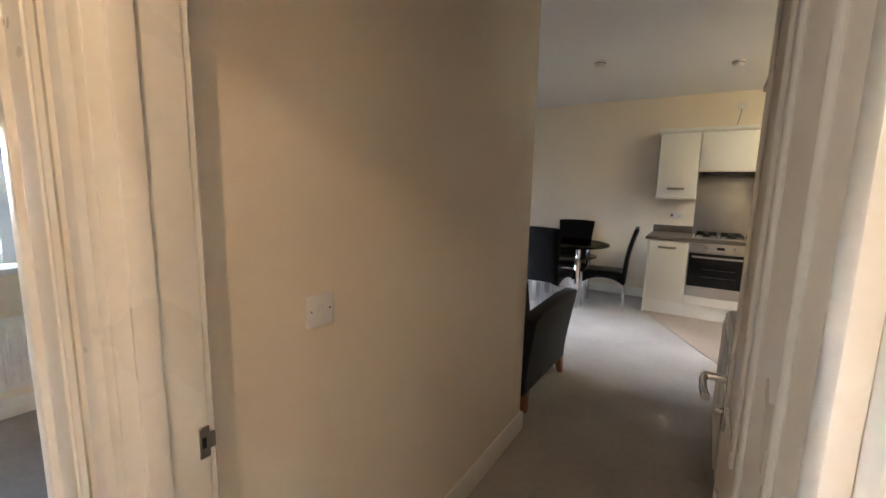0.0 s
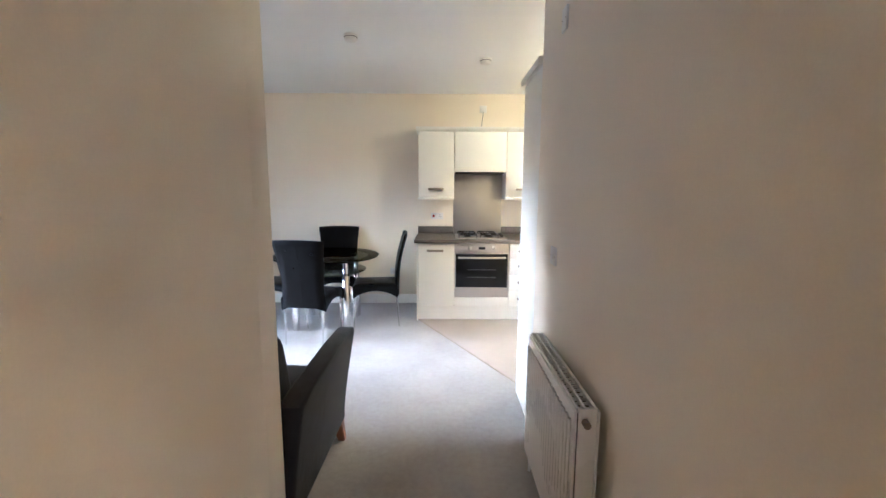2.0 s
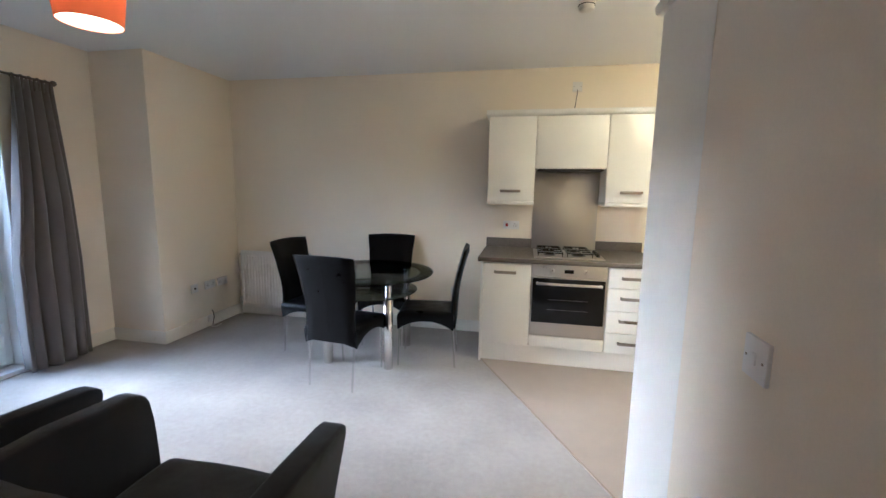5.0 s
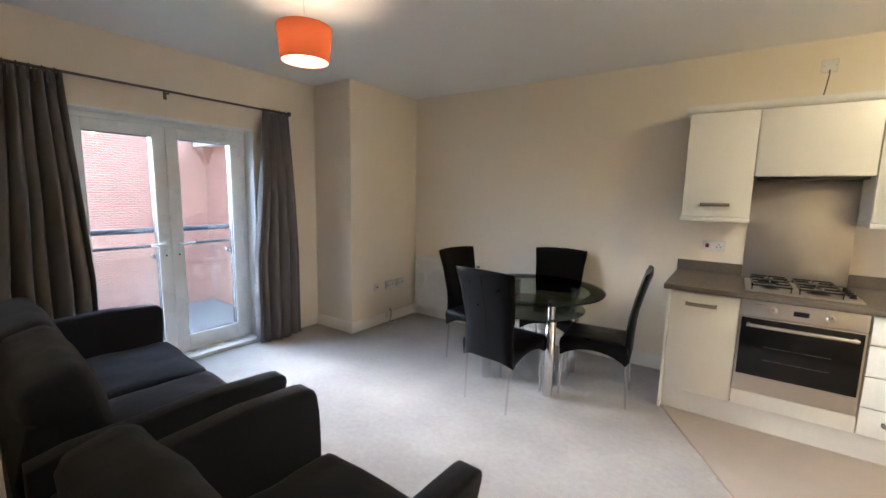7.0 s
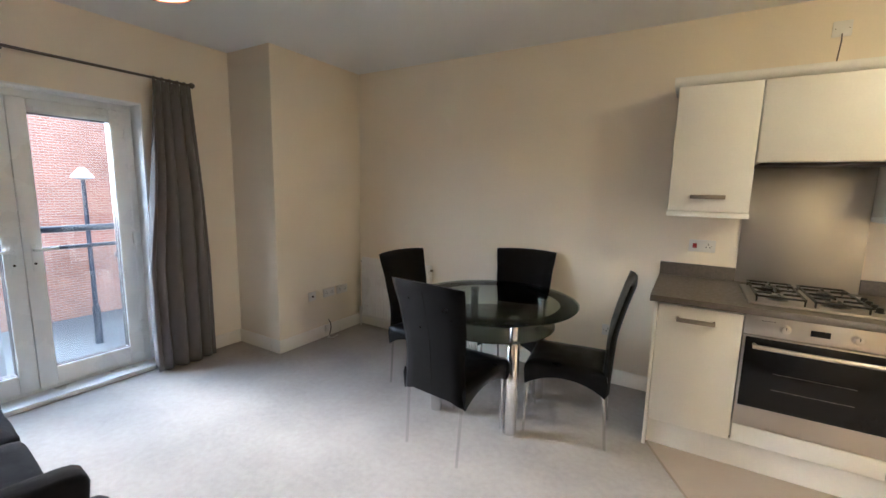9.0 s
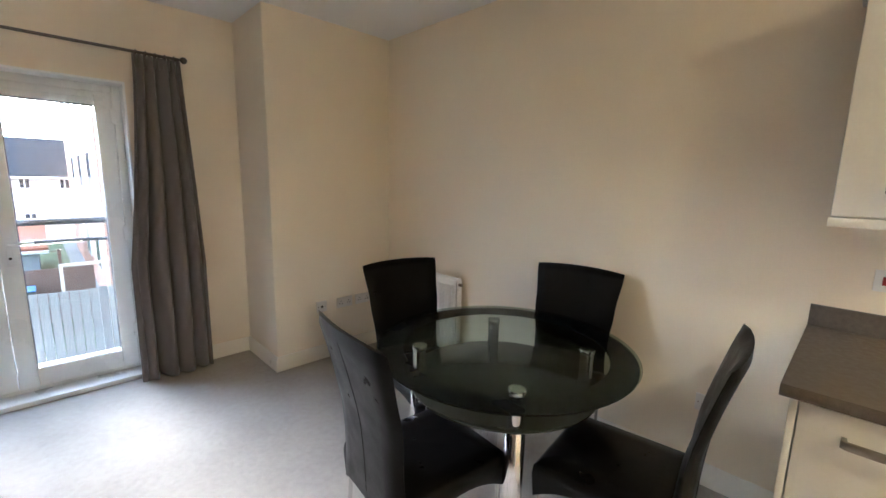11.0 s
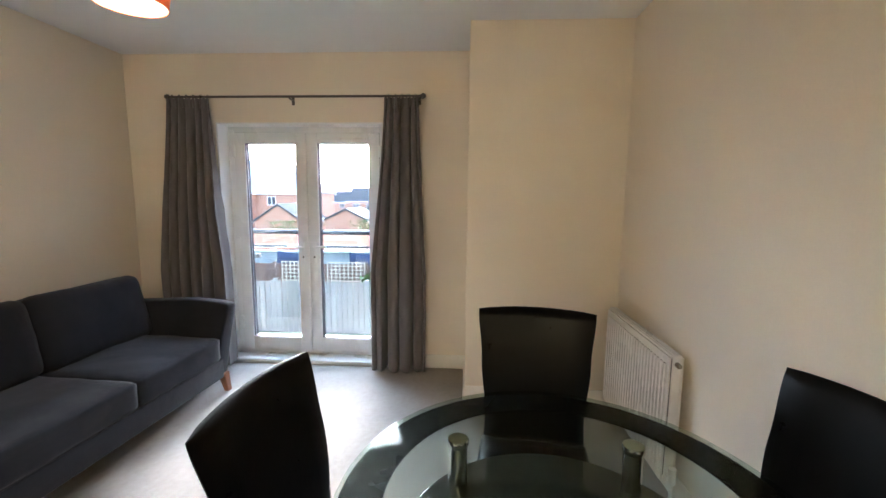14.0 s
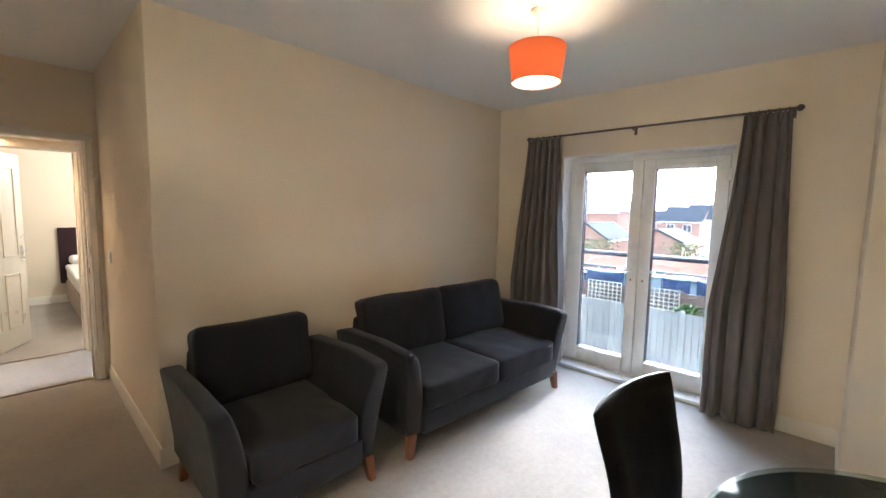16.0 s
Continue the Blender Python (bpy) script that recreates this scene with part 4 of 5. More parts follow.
part("slab", extrude([(FY - 0.02, 0.878), (FY - 0.022, 0.885), (FY - 0.022, 0.902), (FY - 0.014, 0.912), (5.44, 0.912), (5.44, 0.876), (FY - 0.01, 0.876)], "x", -0.445, 1.02), WORKTOP, wt)
part("upstand", block((-0.445, 5.422, 0.912), (-0.002, 5.44, 1.0), 0.002), WORKTOP, wt)
part("upstand", block((0.602, 5.422, 0.912), (1.02, 5.44, 1.0), 0.002), WORKTOP, wt)
sp = link("splashback", block((0.0, 5.426, 0.913), (0.60, 5.439, 1.66), 0.001), STEEL, 40)
tagged(sp, "brushed steel splashback behind the hob", "splashback")

ov = thing("oven", "built-in stainless steel single oven with dark glass", "oven")
part("carcass", block((0.012, FY + 0.03, 0.275), (0.585, 5.24, 0.872)), STEEL, ov)
part("control_panel", block((0.0, FY - 0.002, 0.772), (0.595, FY + 0.03, 0.874), 0.003), STEEL, ov, "brushed steel control panel")
dd = part("oven_door", block((0.0, FY - 0.004, 0.272), (0.595, FY + 0.03, 0.768), 0.003), STEEL, ov, "steel oven door")
part("door_glass", block((0.012, FY - 0.008, 0.385), (0.583, FY - 0.003, 0.760), 0.002), OVENGLASS, dd, "dark oven glass")
oh = part("oven_handle", tube([(0.04, FY - 0.045, 0.722), (0.20, FY - 0.049, 0.722), (0.40, FY - 0.049, 0.722), (0.555, FY - 0.045, 0.722)], 0.0105, 12), STEEL, dd, "steel bar handle")
for x in (0.05, 0.545):
    part("handle_post", rod((x, FY - 0.046, 0.722), (x, FY - 0.006, 0.722), 0.009), STEEL, dd)
for z in (0.50, 0.585):
    part("shelf_line", rod((0.14, FY - 0.0088, z), (0.455, FY - 0.0088, z), 0.0012, 6), SATIN, dd)
for x in (0.165, 0.43):
    kb = part("knob", lathe([(0.024, 0), (0.024, 0.006), (0.019, 0.009), (0.017, 0.026), (0.014, 0.028)], 24), STEEL, ov, "round steel knob")
    kb.matrix_basis = pose(x, FY - 0.002, 0.823, 90, 0, 0)
    part("dial_mark", block((x - 0.0015, FY - 0.032, 0.826), (x + 0.0015, FY - 0.0295, 0.840)), BLACK, ov)
part("clock_display", block((0.262, FY - 0.005, 0.808), (0.335, FY + 0.002, 0.838), 0.002), OVENGLASS, ov, "black clock display")
for i in range(5):
    part("marking", block((0.07 + 0.012 * i, FY - 0.0032, 0.85), (0.077 + 0.012 * i, FY - 0.0018, 0.853)), BLACK, ov)

hob = thing("gas_hob", "stainless steel four-burner gas hob with black pan supports", "hob")
part("hob_plate", block((0.015, 4.79, 0.9122), (0.585, 5.29, 0.924), 0.004), STEEL, hob)
for x, y, r in ((0.15, 4.92, 0.034), (0.15, 5.16, 0.044), (0.39, 4.92, 0.044), (0.39, 5.16, 0.034)):
    bn = part("burner", lathe([(r + 0.012, 0.923), (r + 0.012, 0.930), (r, 0.931), (r, 0.942), (r * 0.5, 0.945)], 24, (x, y, 0)), BLACK, hob, "black gas burner")
    part("burner_ring", lathe([(r + 0.018, 0.9238), (r + 0.018, 0.9275), (r + 0.008, 0.929)], 24, (x, y, 0)), SATIN, bn)
for x in (0.15, 0.39):
    gr = bmesh.new()
    for lo, hi in (((x - 0.105, 4.815, 0.950), (x - 0.096, 5.265, 0.960)), ((x + 0.096, 4.815, 0.950), (x + 0.105, 5.265, 0.960)),
                   ((x - 0.105, 4.815, 0.950), (x + 0.105, 4.824, 0.960)), ((x - 0.105, 5.256, 0.950), (x + 0.105, 5.265, 0.960)), ((x - 0.105, 5.035, 0.950), (x + 0.105, 5.045, 0.960)),
                   ((x - 0.004, 4.82, 0.951), (x + 0.004, 4.895, 0.962)), ((x - 0.004, 4.95, 0.951), (x + 0.004, 5.13, 0.962)), ((x - 0.004, 5.19, 0.951), (x + 0.004, 5.26, 0.962)),
                   ((x - 0.10, 4.916, 0.951), (x - 0.025, 4.924, 0.962)), ((x + 0.025, 4.916, 0.951), (x + 0.10, 4.924, 0.962)),
                   ((x - 0.10, 5.156, 0.951), (x - 0.025, 5.164, 0.962)), ((x + 0.025, 5.156, 0.951), (x + 0.10, 5.164, 0.962)),
                   ((x - 0.103, 4.817, 0.922), (x - 0.096, 4.824, 0.955)), ((x + 0.096, 4.817, 0.922), (x + 0.103, 4.824, 0.955)),
                   ((x - 0.103, 5.257, 0.922), (x - 0.096, 5.264, 0.955)), ((x + 0.096, 5.257, 0.922), (x + 0.103, 5.264, 0.955))):
        add_box(gr, lo, hi)
    part("pan_support", gr, BLACK, hob, "black cast pan support")
for i in range(4):
    part("hob_knob", lathe([(0.019, 0.9235), (0.019, 0.928), (0.015, 0.930), (0.014, 0.948), (0.011, 0.950)], 20, (0.545, 4.90 + 0.075 * i, 0)), BLACK, hob, "black hob knob")

WY = 5.09
for nm, x0, x1, z0, lab in (("wall_unit", -0.42, -0.003, 1.375, "cream-white wall cupboard with nickel handle above the worktop"),
                            ("extractor_unit", 0.0, 0.60, 1.665, "cream-white extractor housing above the hob"),
                            ("wall_unit", 0.603, 1.02, 1.375, "cream-white wall cupboard beside the extractor housing")):
    u = thing(nm, lab, "kitchen unit")
    part("body", block((x0, WY + 0.022, z0), (x1, 5.438, 2.12)), CABINET, u)
    dr = part("door", block((x0 + 0.002, WY, z0 + 0.003), (x1 - 0.002, WY + 0.02, 2.118), 0.003), CABINET, u)
    if nm == "wall_unit":
        bar_handle(dr, x0 + 0.115, x0 + 0.295, WY, 1.465)
        part("light_pelmet", block((x0 - 0.004, WY - 0.008, 1.343), (x1 + 0.002, 5.438, 1.373), 0.003), CABINET, u)
    else:
        part("extractor_slot", block((0.02, WY + 0.03, 1.648), (0.58, 5.42, 1.664), 0.002), DARKGREY, u, "dark extractor underside")
cn = thing("cornice", "cream-white cornice along the tops of the wall units", "cornice")
part("moulding", extrude([(5.438, 2.122), (WY + 0.01, 2.122), (WY - 0.012, 2.135), (WY - 0.03, 2.158), (WY - 0.03, 2.168), (5.438, 2.168)], "x", -0.445, 1.02), CABINET, cn)

tu = thing("tall_unit", "tall cream-white larder unit with a plain end panel", "kitchen unit")
part("end_panel", block((0.405, 2.572, 0.0), (0.424, 3.055, 2.12), 0.002), CABINET, tu)
part("body", block((0.426, 2.575, 0.10), (1.02, 3.03, 2.12)), CABINET, tu)
part("plinth", block((0.426, 2.60, 0.0), (1.02, 2.99, 0.10)), CABINET, tu)
td = part("door", block((0.427, 3.032, 0.11), (1.018, 3.052, 2.118), 0.003), CABINET, tu)
part("moulding", extrude([(2.575, 2.122), (3.06, 2.122), (3.085, 2.135), (3.10, 2.158), (3.10, 2.168), (2.575, 2.168)], "x", 0.385, 1.02), CABINET, tu, "cornice on top")

# ---- lamps ----
pl = thing("pendant_lamp", "pendant lamp with an orange drum shade, lit", "ceiling lamp", pose(-2.16, 3.02, 0))
part("ceiling_rose", lathe([(0.045, 2.609), (0.045, 2.602), (0.030, 2.588), (0.012, 2.580)], 24), PLASTIC, pl, "white ceiling rose")
part("flex", rod((0, 0, 2.40), (0, 0, 2.585), 0.0035), PLASTIC, pl)
part("shade", lathe([(0.132, 2.232), (0.152, 2.412)], 48, closed=False), ORANGE, pl, "orange fabric drum shade")
part("shade_lining", lathe([(0.1295, 2.233), (0.1495, 2.411)], 48, closed=False), LINING, pl, "white inner lining")
for r, z in ((0.131, 2.231), (0.151, 2.413)):
    part("rim_wire", tube([(r * math.cos(2 * math.pi * q / 40), r * math.sin(2 * math.pi * q / 40), z) for q in range(41)], 0.0025, 6), ORANGE, pl)
part("lampholder", lathe([(0.016, 2.365), (0.018, 2.37), (0.018, 2.41), (0.008, 2.42)], 16), PLASTIC, pl)
for q in range(3):
    a = 2 * math.pi * q / 3
    part("spider_arm", rod((0.016 * math.cos(a), 0.016 * math.sin(a), 2.395), (0.148 * math.cos(a), 0.148 * math.sin(a), 2.405), 0.002, 6), PLASTIC, pl)
bb = part("bulb", lathe([(0.012, 2.365), (0.020, 2.355), (0.029, 2.330), (0.027, 2.315), (0.012, 2.302)], 20), BULB, pl, "lit bulb")
bb.visible_shadow = False

# added unseen fitting: its dark shade shapes the light on the hall wall
lp = thing("unseen_lobby_shade", "unseen grey cloth shade added in the inner hall to cut the light", "ceiling lamp", pose(0.20, -1.05, 0))
part("flex", rod((0, 0, 2.385), (0, 0, 2.60), 0.0035), PLASTIC, lp)
part("shade", lathe([(0.15, 2.194), (0.11, 2.38), (0.02, 2.39)], 32, closed=False), CURTAIN, lp)
part("ceiling_rose", lathe([(0.045, 2.609), (0.045, 2.60), (0.012, 2.585)], 20), PLASTIC, lp)

kl = thing("kitchen_light", "round white kitchen ceiling light, lit", "ceiling lamp", pose(1.35, 3.95, 0))
part("base", lathe([(0.14, 2.609), (0.14, 2.585)], 32), PLASTIC, kl)
part("diffuser", lathe([(0.13, 2.584), (0.125, 2.56), (0.09, 2.54), (0.03, 2.535)], 32), TUBEGLOW, kl, "glowing diffuser")

for x, y, lab in ((-0.838, 3.545, "white round smoke alarm on the ceiling"), (0.242, 4.097, "white round heat alarm on the ceiling")):
    sa = thing("smoke_alarm", lab, "smoke alarm", pose(x, y, 0))
    part("base", lathe([(0.052, 2.609), (0.054, 2.600), (0.054, 2.592)], 28), PLASTIC, sa)
    part("cover", lathe([(0.046, 2.590), (0.048, 2.578), (0.042, 2.564), (0.020, 2.558)], 28), PLASTIC, sa)
    part("vent_ring", lathe([(0.050, 2.592), (0.050, 2.588)], 28), DARKGREY, sa)


# ---- plates, sockets, cables ----
def plate(name, label, category, m, w=0.086, h=0.086, kind="switch"):
    """A wall plate; wall at y=0, facing -y."""
    p = thing(name, label, category, m)
    part("face_plate", block((-w / 2, -0.010, -h / 2), (w / 2, 0.0, h / 2), 0.003), PLASTIC, p)
    if kind == "switch":
        part("rocker", block((-0.008, -0.0135, -0.013), (0.008, -0.009, 0.013), 0.002), PLASTIC, p)
    if kind == "socket":
        for o in (-0.25, 0.25) if w > 0.1 else (0,):
            for dx, dz in ((0, 0.012), (-0.011, -0.008), (0.011, -0.008)):
                part("pin_hole", block((o * w + dx - 0.003, -0.0112, dz - 0.004), (o * w + dx + 0.003, -0.0095, dz + 0.004)), BLACK, p)
    if kind == "coax":
        part("coax_port", rod((0, -0.016, 0), (0, -0.009, 0), 0.010), BLACK, p, "black aerial port")
    for dx in (-0.35, 0.35):
        part("screw", rod((dx * w, -0.0112, 0), (dx * w, -0.0095, 0), 0.003, 8), SATIN, p)
    return p


plate("light_switch", "white single light switch on the hall wall", "switch", pose(-0.675, 0.055, 1.10, 0, 0, 90))
plate("light_switch", "white light switch beside the tall kitchen unit", "switch", pose(0.405, 2.18, 1.137, 0, 0, -90))
plate("door_chime", "small white plate high on the hall wall", "wall plate", pose(0.405, 2.155, 2.19, 0, 0, -90), 0.07, 0.10, "")
cs = plate("cooker_socket", "white cooker switch and socket with a red rocker", "socket", pose(-0.205, 5.44, 1.13), 0.155, 0.082, "")
part("red_rocker", block((-0.055, -0.0145, -0.016), (-0.030, -0.009, 0.016), 0.002), surface("red_plastic", (0.35, 0.02, 0.02), 0.35, bump=0.02), cs, "red cooker switch")
for dx, dz in ((0.035, 0.013), (0.024, -0.008), (0.046, -0.008)):
    part("pin_hole", block((dx - 0.003, -0.0112, dz - 0.004), (dx + 0.003, -0.0095, dz + 0.004)), BLACK, cs)
plate("aerial_socket", "white aerial plate with a black port on the pier", "socket", pose(-3.31, 4.76, 0.44, 0, 0, 90), 0.086, 0.086, "coax")
plate("double_socket", "white double power socket low on the pier", "socket", pose(-3.31, 4.97, 0.44, 0, 0, 90), 0.146, 0.086, "socket")
plate("double_socket", "white double power socket beside the corner", "socket", pose(-3.31, 5.15, 0.44, 0, 0, 90), 0.146, 0.086, "socket")
plate("phone_socket", "small white phone point above the skirting", "socket", pose(-3.294, 4.93, 0.085, 0, 0, 90), 0.068, 0.07, "")
plate("single_socket", "white single socket low on the wall by the units", "socket", pose(-0.76, 5.44, 0.42), 0.086, 0.086, "socket")
cb = thing("loose_cable", "loose dark aerial cable rising from the skirting", "cable")
part("lead", tube([(-3.285, 4.95, 0.006), (-3.27, 4.96, 0.09), (-3.25, 4.93, 0.15), (-3.23, 4.89, 0.19)], 0.004, 6), DARKGREY, cb)
part("white_lead", tube([(-3.27, 4.93, 0.006), (-3.24, 4.88, 0.012), (-3.20, 4.92, 0.008), (-3.22, 5.0, 0.008)], 0.004, 6), PLASTIC, cb)
sw = plate("spur_outlet", "white fused spur outlet above the wall units", "wall plate", pose(0.352, 5.44, 2.43), 0.086, 0.086, "")
fc = thing("extractor_cable", "thin grey cable from the outlet down to the extractor", "cable")
part("lead", tube([(0.352, 5.425, 2.40), (0.350, 5.405, 2.36), (0.338, 5.37, 2.28), (0.325, 5.33, 2.20), (0.32, 5.32, 2.172)], 0.0035, 6), CURTAIN, fc)
# ---- outside ----
G = -2.75
setting("ground", block((-2500, -2500, G - 0.5), (2500, 2500, G)), ASPHALT, "grey tarmac ground of the estate far below", "ground")
setting("lawn", block((-40, -30, G), (-12, 4.0, G + 0.02)), GRASS, "rough grass of the gardens behind the fence", "lawn")
setting("verge", block((-11.40, -16, G), (-5.5, 4.4, -2.36)), GRASS, "rough grass verge before the grey fence", "lawn")
setting("own_facade", block((-4.16, -4.3, G), (2.4, 5.5, -0.15)), BRICK, "brick storey below the flat", "facade")


def far_window(h, x0, x1, y, z0, z1, ny, along="x"):
    """A framed window on a house wall."""
    lo, hi = (x0, y - 0.04, z0), (x1, y + 0.04, z1)
    if along == "y":
        lo, hi = (y - 0.04, x0, z0), (y + 0.04, x1, z1)
    w = part("window", block(lo, hi), UPVC, h, "white framed window")
    f = 0.07
    mid = (x0 + x1) / 2
    for a, b in ((x0 + f, mid - f / 2), (mid + f / 2, x1 - f)):
        lo, hi = (a, y - 0.05, z0 + f), (b, y + 0.05, z1 - f)
        if along == "y":
            lo, hi = (y - 0.05, a, z0 + f), (y + 0.05, b, z1 - f)
        part("pane", block(lo, hi), WINPANE, w, smooth=None)


def house(name, label, x0, x1, y0, y1, eaves, ridge, mat, ridge_along="y", windows=(), over=0.3, tiles=None, hip=0.0):
    """A gabled house: walls to the gable, two roof slopes with an overhang."""
    h = thing(name, label, "house")
    tiles = tiles or ROOF
    if ridge_along == "y":
        xm = (x0 + x1) / 2
        bm = extrude([(x0, G), (x1, G), (x1, eaves), (xm, ridge), (x0, eaves)], "y", y0, y1)
        sl = (ridge - eaves) / (xm - x0)
        part("wall", bm, mat, h, smooth=None)
        for o, xe in ((-1, x0), (1, x1)):
            xo = xe + o * over
            zo = eaves - over * sl
            part("roof", extrude([(xo, zo + 0.02), (xm, ridge + 0.02), (xm, ridge + 0.22), (xo, zo + 0.20)], "y", y0 - over, y1 + over), tiles, h, smooth=None)
            part("gutter", rod((xo + o * 0.05, y0 - over, zo + 0.05), (xo + o * 0.05, y1 + over, zo + 0.05), 0.06, 8), UPVC, h)
    else:
        ym = (y0 + y1) / 2
        bm = extrude([(y0, G), (y1, G), (y1, eaves), (ym, ridge), (y0, eaves)], "x", x0, x1)
        sl = (ridge - eaves) / (ym - y0)
        part("wall", bm, mat, h, smooth=None)
        for o, ye in ((-1, y0), (1, y1)):
            yo = ye + o * over
            zo = eaves - over * sl
            part("roof", extrude([(yo, zo + 0.02), (ym, ridge + 0.02), (ym, ridge + 0.22), (yo, zo + 0.20)], "x", x0 - over, x1 + over), tiles, h, smooth=None)
            part("gutter", rod((x0 - over, yo + o * 0.05, zo + 0.05), (x1 + over, yo + o * 0.05, zo + 0.05), 0.06, 8), UPVC, h)
    if hip:
        # the ridge stops short of the far end, where a third slope comes down
        for ob in h.children:
            for v in ob.data.vertices:
                if v.co.z > (eaves + ridge) / 2 and v.co.y > (y0 + y1) / 2:
                    v.co.y -= hip
        bm = bmesh.new()
        xm, ye = (x0 + x1) / 2, y1 + over
        low = [bm.verts.new(c) for c in ((x0 - over, ye, eaves - 0.1), (x1 + over, ye, eaves - 0.1), (xm, ye - hip, ridge + 0.15))]
        top = [bm.verts.new(v.co + Vector((0, 0.05, 0.15))) for v in low]
        for f in (low[::-1], top, (low[0], low[1], top[1], top[0]), (low[1], low[2], top[2], top[1]), (low[2], low[0], top[0], top[2])):
            bm.faces.new(f)
        bmesh.ops.recalc_face_normals(bm, faces=bm.faces[:])
        part("roof", bm, tiles, h, smooth=None)
    for a, b, z0, z1 in windows:
        far_window(h, a, b, x1, z0, z1, 1, "y")
    return h


# the brick block that stands close by, with a wing that reaches forward
nb = thing("brick_block", "tall red-brick apartment block with white eaves", "apartment building")
part("wall", block((-32.0, 4.55, G), (-16.5, 22, 7.5)), BRICK, nb, smooth=None)
part("wing_wall", block((-16.5, 9.1, G), (-10.5, 22, 3.0)), BRICK, nb, smooth=None)
part("wing_soffit", block((-16.49, 8.7, 3.0), (-10.2, 22.3, 3.18)), UPVC, nb, "white soffit board")
part("wing_roof", extrude([(8.6, 3.18), (22.4, 3.18), (15.5, 5.6)], "x", -16.49, -10.1), ROOF, nb, smooth=None)
for k in range(7):
    part("corbel_course", block((-16.49, 9.1 - 0.06 - 0.05 * k, 2.40 + 0.085 * k), (-16.20 + 0.06 * k, 9.1, 2.475 + 0.085 * k)), BRICK, nb, smooth=None)
part("soffit", block((-32.5, 4.1, 7.5), (-16.0, 22.4, 7.7)), UPVC, nb)
part("roof", extrude([(4.0, 7.7), (22.5, 7.7), (13.2, 11.5)], "x", -32.6, -15.9), ROOF, nb, smooth=None)
for xx in (-19.2, -23.0, -27.0):
    for zz in (-1.8, 0.9, 3.6):
        far_window(nb, xx, xx + 1.2, 4.55, zz, zz + 1.3, -1)

house("house", "white rendered house with a slate roof", -42, -35, -2.35, 4.9, 1.25, 3.4, RENDERW, "y",
      [(-1.75, -1.22, 0.45, 1.15), (-1.75, -1.22, -1.85, -0.95), (0.35, 0.95, 0.45, 1.15), (2.45, 3.0, 0.45, 1.10), (4.2, 4.75, 0.42, 1.08), (0.40, 0.95, -1.65, -0.95), (2.5, 3.1, -1.60, -0.95)])
house("garage", "orange-brick garage block with a slate gable roof", -44, -37.5, -15.05, -10.7, -1.0, 0.42, BRICK2, "x", over=0.12)
house("garage", "orange-brick garage with a low gable roof", -45, -39, -9.0, -5.05, -0.95, 0.02, BRICK2, "x", over=0.12)
house("house", "large red-brick house with a steep pale-lit slate roof", -62, -52, -40, -15.5, 1.72, 6.0, BRICK2, "y", [(-20.9, -19.8, 0.1, 1.2)], tiles=GLAREROOF, hip=5.5)
house("house", "red-brick gabled house front beside the garages", -54, -50.5, -31, -22.4, 1.7, 5.4, BRICK2, "x", tiles=GLAREROOF)
house("house", "brick house with a dark roof beyond the garages", -68, -61, -13, -8.5, 0.6, 2.4, BRICK2, "y", [(-12.4, -11.4, -0.8, 0.2), (-10.4, -9.4, -0.8, 0.2)])
house("house", "long brick terrace with a dark roof in the distance", -105, -97, -42, -8, -0.25, 2.1, BRICK2, "y", [(-40 + 2.9 * k, -38.8 + 2.9 * k, -1.6, -0.6) for k in range(11)])
house("house", "brick house on the far side of the estate", -128, -120, -24, -14, 1.2, 4.0, BRICK2, "y", [(-23 + 3 * k, -21.7 + 3 * k, -0.4, 0.8) for k in range(3)])
house("shed", "long low shed with a red-brown roof behind the gardens", -27, -22.5, -16, 3.0, -1.55, -1.0, SHEDWALL, "y", tiles=REDROOF)

# fence of upright weathered boards with posts
fence = thing("garden_fence", "weathered grey close-boarded garden fence", "fence")
rnd = random.Random(4)
boards = []
for v in range(6):
    hgt = 1.84 + rnd.uniform(-0.03, 0.03)
    bm = block((-0.012, 0, 0), (0.012, 0.143, hgt), 0.003, 1)
    me = bpy.data.meshes.new("fence_board")
    bm.to_mesh(me)
    bm.free()
    me.materials.append(GREYWOOD)
    boards.append(me)
y = -14.0
while y < 4.2:
    ob = new("fence_board", boards[rnd.randrange(6)])
    ob.parent = fence
    ob.matrix_basis = pose(-11.5 + rnd.uniform(-0.008, 0.008), y, G, 0, rnd.uniform(-0.6, 0.6), 0)
    y += 0.156
for k in range(8):
    part("post", block((-11.62, -14 + 2.6 * k, G), (-11.52, -13.9 + 2.6 * k, G + 1.88), 0.006), GREYWOOD, fence)
for z in (0.35, 1.55):
    part("rail", block((-11.56, -14, G + z), (-11.515, 4.2, G + z + 0.08)), GREYWOOD, fence)
fence2 = thing("back_fence", "dark brown garden fence further off", "fence")
for k in range(10):
    part("fence_panel", block((-16.05, -14 + 1.82 * k, G), (-16.0, -12.2 + 1.82 * k, G + 1.55), 0.01), BROWNWOOD, fence2)
    part("post", block((-16.08, -14.05 + 1.82 * k, G), (-15.98, -13.95 + 1.82 * k, G + 1.62)), BROWNWOOD, fence2)
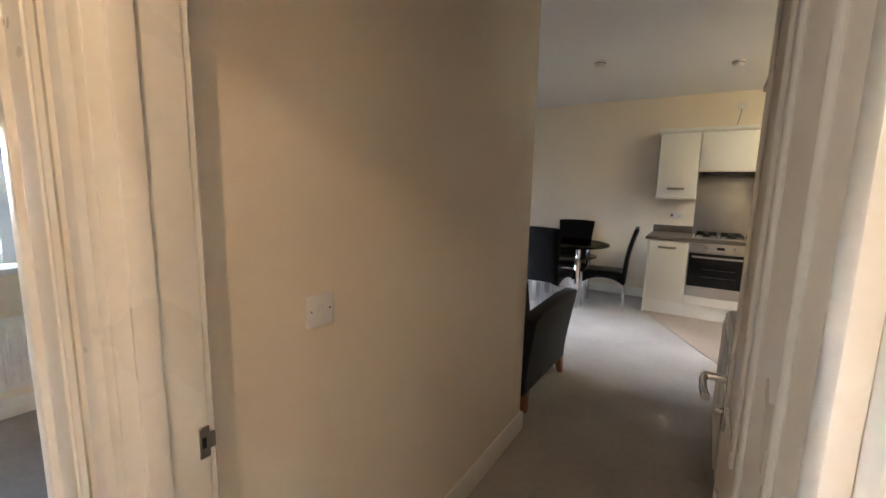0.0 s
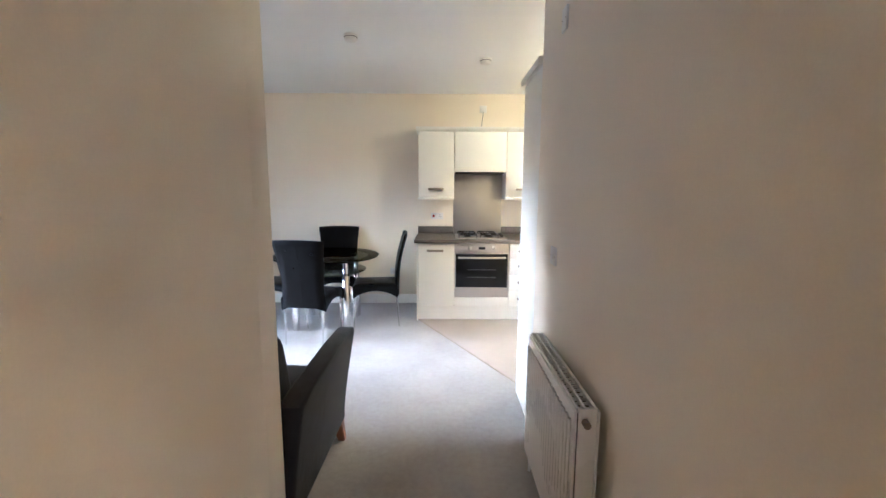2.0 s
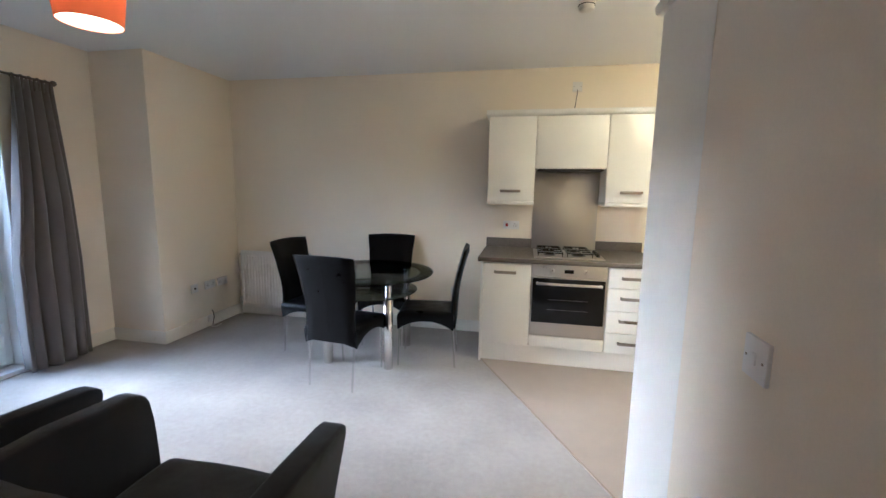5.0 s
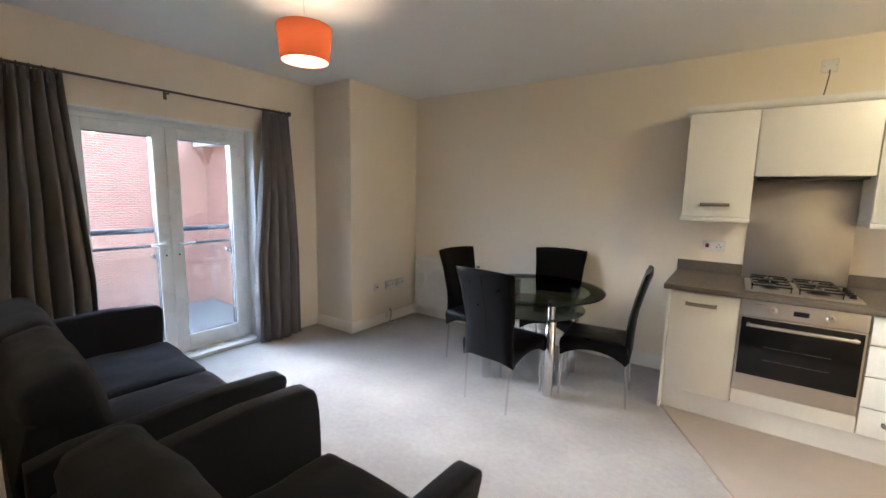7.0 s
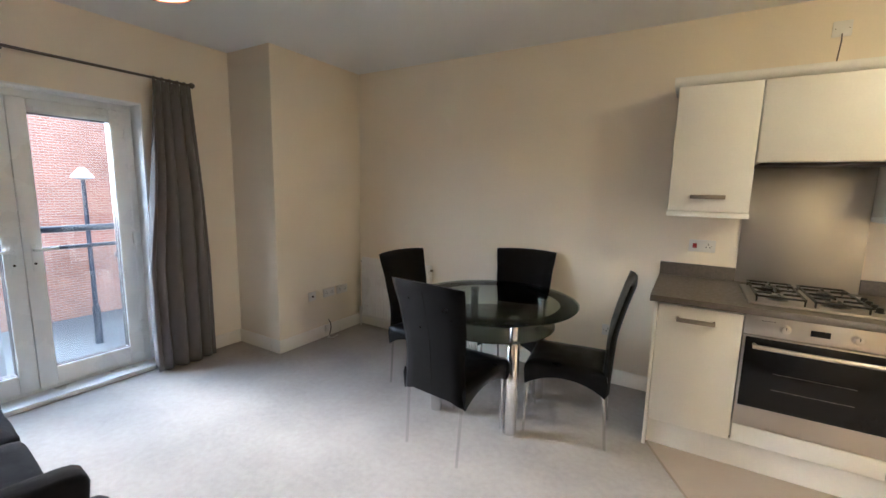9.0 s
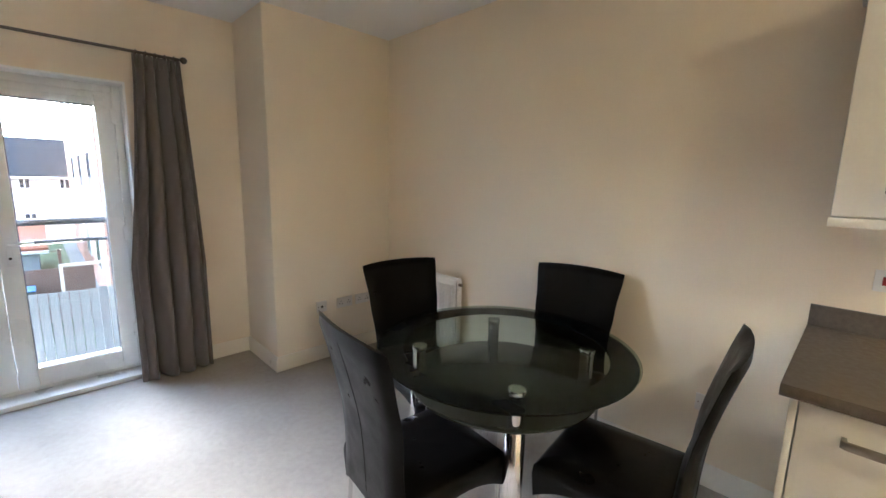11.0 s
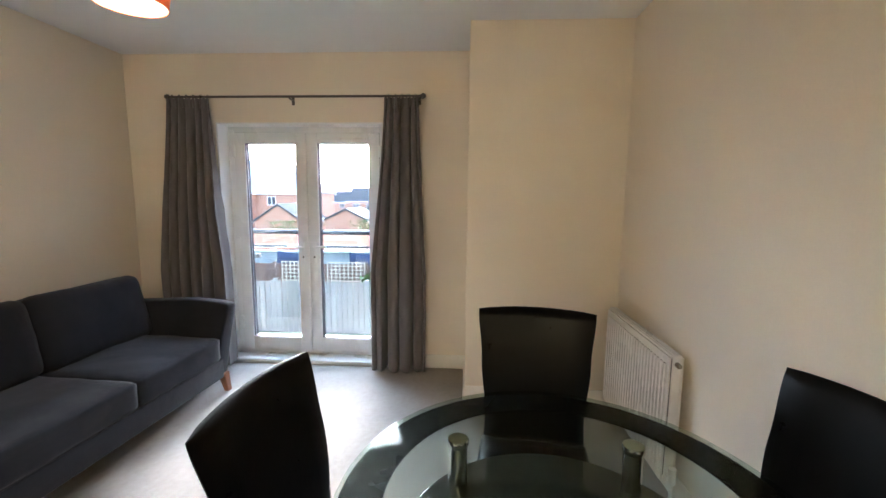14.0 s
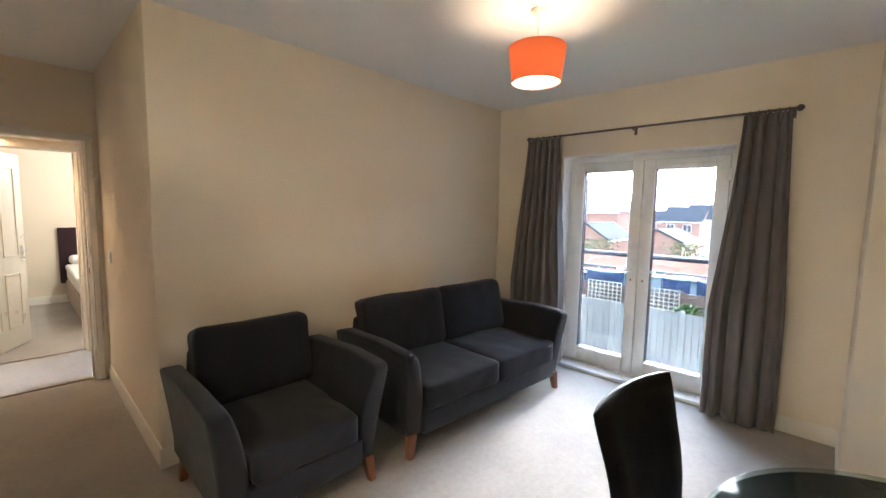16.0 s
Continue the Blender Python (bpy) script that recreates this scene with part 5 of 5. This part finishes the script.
for y0, y1 in ((-0.95, 0.52), (-2.75, -1.45)):
    tr = thing("trellis", "pale wooden square trellis before the brown fence", "trellis")
    n = int((y1 - y0) / 0.15)
    for i in range(n + 1):
        yy = y0 + (y1 - y0) * i / n
        part("lath", block((-15.95, yy - 0.014, G), (-15.93, yy + 0.014, G + 1.66)), TRELLIS, tr)
    for i in range(8):
        part("lath", block((-15.93, y0, G + 0.62 + 0.145 * i - 0.014), (-15.91, y1, G + 0.62 + 0.145 * i + 0.014)), TRELLIS, tr)
tarp = thing("tarpaulin", "blue tarpaulin slung over a line behind the fence", "tarpaulin")
for k, (ya, yb) in enumerate(((-3.6, -1.9), (-0.5, 0.5), (0.7, 2.3))):
    bm = bmesh.new()
    g0 = [[bm.verts.new((-17.4 + 0.12 * math.sin(3 * yy + k) * (1 - zz), yy, G + 1.05 + 0.80 * zz - 0.10 * math.sin(math.pi * (yy - ya) / (yb - ya)))) for yy in [ya + (yb - ya) * i / 12 for i in range(13)]] for zz in (0, 0.35, 0.7, 1.0)]
    for a, b in zip(g0, g0[1:]):
        for i in range(12):
            bm.faces.new((a[i], a[i + 1], b[i + 1], b[i]))
    o = part("sheet", bm, BLUE, tarp, smooth=60)
    o.modifiers.new("thickness", "SOLIDIFY").thickness = 0.01
part("line", rod((-17.4, -6, G + 1.85), (-17.4, 3.5, G + 1.85), 0.01, 6), BROWNWOOD, tarp)
for yy in (-6, 3.5):
    part("post", rod((-17.4, yy, G), (-17.4, yy, G + 1.90), 0.04, 8), BROWNWOOD, tarp)

lamp = thing("street_lamp", "dark street lamp post with a pale head", "street lamp", pose(-13.4, 6.42, 0))
part("post", rod((0, 0, G), (0, 0, 1.55), 0.06, 12, 0.045), RAILMAT, lamp)
part("sleeve", rod((0, 0, G), (0, 0, G + 1.0), 0.085, 12), RAILMAT, lamp)
part("head", lathe([(0.07, 1.52), (0.24, 1.56), (0.22, 1.62), (0.06, 1.82)], 16), PLASTIC, lamp, "pale lamp head")


def shrub(x, y, h, w, seed, label):
    s = thing("shrub", label, "shrub", pose(x, y, G))
    rd = random.Random(seed)
    for k in range(5):
        a = rd.uniform(0, 6.28)
        part("stem", rod((0, 0, 0), (w * 0.35 * math.cos(a), w * 0.35 * math.sin(a), h * 0.7), 0.025, 6, 0.008), BROWNWOOD, s)
    bm = bmesh.new()
    for k in range(420):
        c = Vector((rd.gauss(0, w * 0.33), rd.gauss(0, w * 0.33), h * (0.35 + 0.6 * rd.random() ** 0.8)))
        u = Vector((rd.gauss(0, 1), rd.gauss(0, 1), rd.gauss(0, 1))).normalized()
        v = u.orthogonal().normalized()
        l = rd.uniform(0.09, 0.2)
        vs = [bm.verts.new(c + u * l), bm.verts.new(c + v * l * 0.35), bm.verts.new(c - u * l * 0.6), bm.verts.new(c - v * l * 0.35)]
        bm.faces.new(vs)
    tagged(part("foliage", bm, LEAF, s, smooth=None), kind="stuff")


shrub(-14.0, 1.22, 1.62, 0.45, 1, "green leafy garden shrub behind the grey fence")
shrub(-29.5, -2.5, 2.6, 2.0, 2, "green shrub beside the garages")
shrub(-31.0, -9.0, 2.4, 2.4, 3, "green hedge bush between the gardens")


# wheeled bins in the yard behind the grey fence
def wheeled_bin(label, m, lid_mat):
    b = thing("wheeled_bin", label, "bin", m, "bins behind the fence")
    bm = bmesh.new()
    bmesh.ops.create_cone(bm, cap_ends=True, segments=4, radius1=0.28, radius2=0.34, depth=1.05, matrix=pose(0, 0, 0.565, 0, 0, 45))
    bmesh.ops.bevel(bm, geom=bm.edges[:], offset=0.03, segments=2, affect="EDGES")
    part("body", bm, BINBODY, b)
    lid = part("lid", extrude([(-0.28, 1.10), (0.28, 1.10), (0.29, 1.13), (0.12, 1.19), (-0.12, 1.20), (-0.29, 1.14)], "y", -0.25, 0.25, 0.02, 2), lid_mat, b)
    part("lid_handle", rod((0.29, -0.12, 1.12), (0.29, 0.12, 1.12), 0.02, 8), lid_mat, lid)
    for y in (-0.24, 0.24):
        part("wheel", rod((-0.22, y - 0.03, 0.10), (-0.22, y + 0.03, 0.10), 0.10, 14), RAILMAT, b)


for label, y, mat in (("grey wheeled bin with a green lid", 1.60, BINGREEN), ("grey wheeled bin with a tan lid", 2.15, BINTAN), ("grey wheeled bin with a blue lid", 2.68, BINBLUE)):
    wheeled_bin(label, pose(-15.55, y, G), mat)
ft = thing("washing_frame", "pale rail on two posts standing above the fence", "rail")
for y in (3.40, 4.16):
    part("post", block((-12.03, y - 0.03, G), (-11.97, y + 0.03, -0.50), 0.005), TRELLIS, ft)
part("rail", block((-12.03, 3.37, -0.50), (-11.97, 4.19, -0.44), 0.005), TRELLIS, ft)
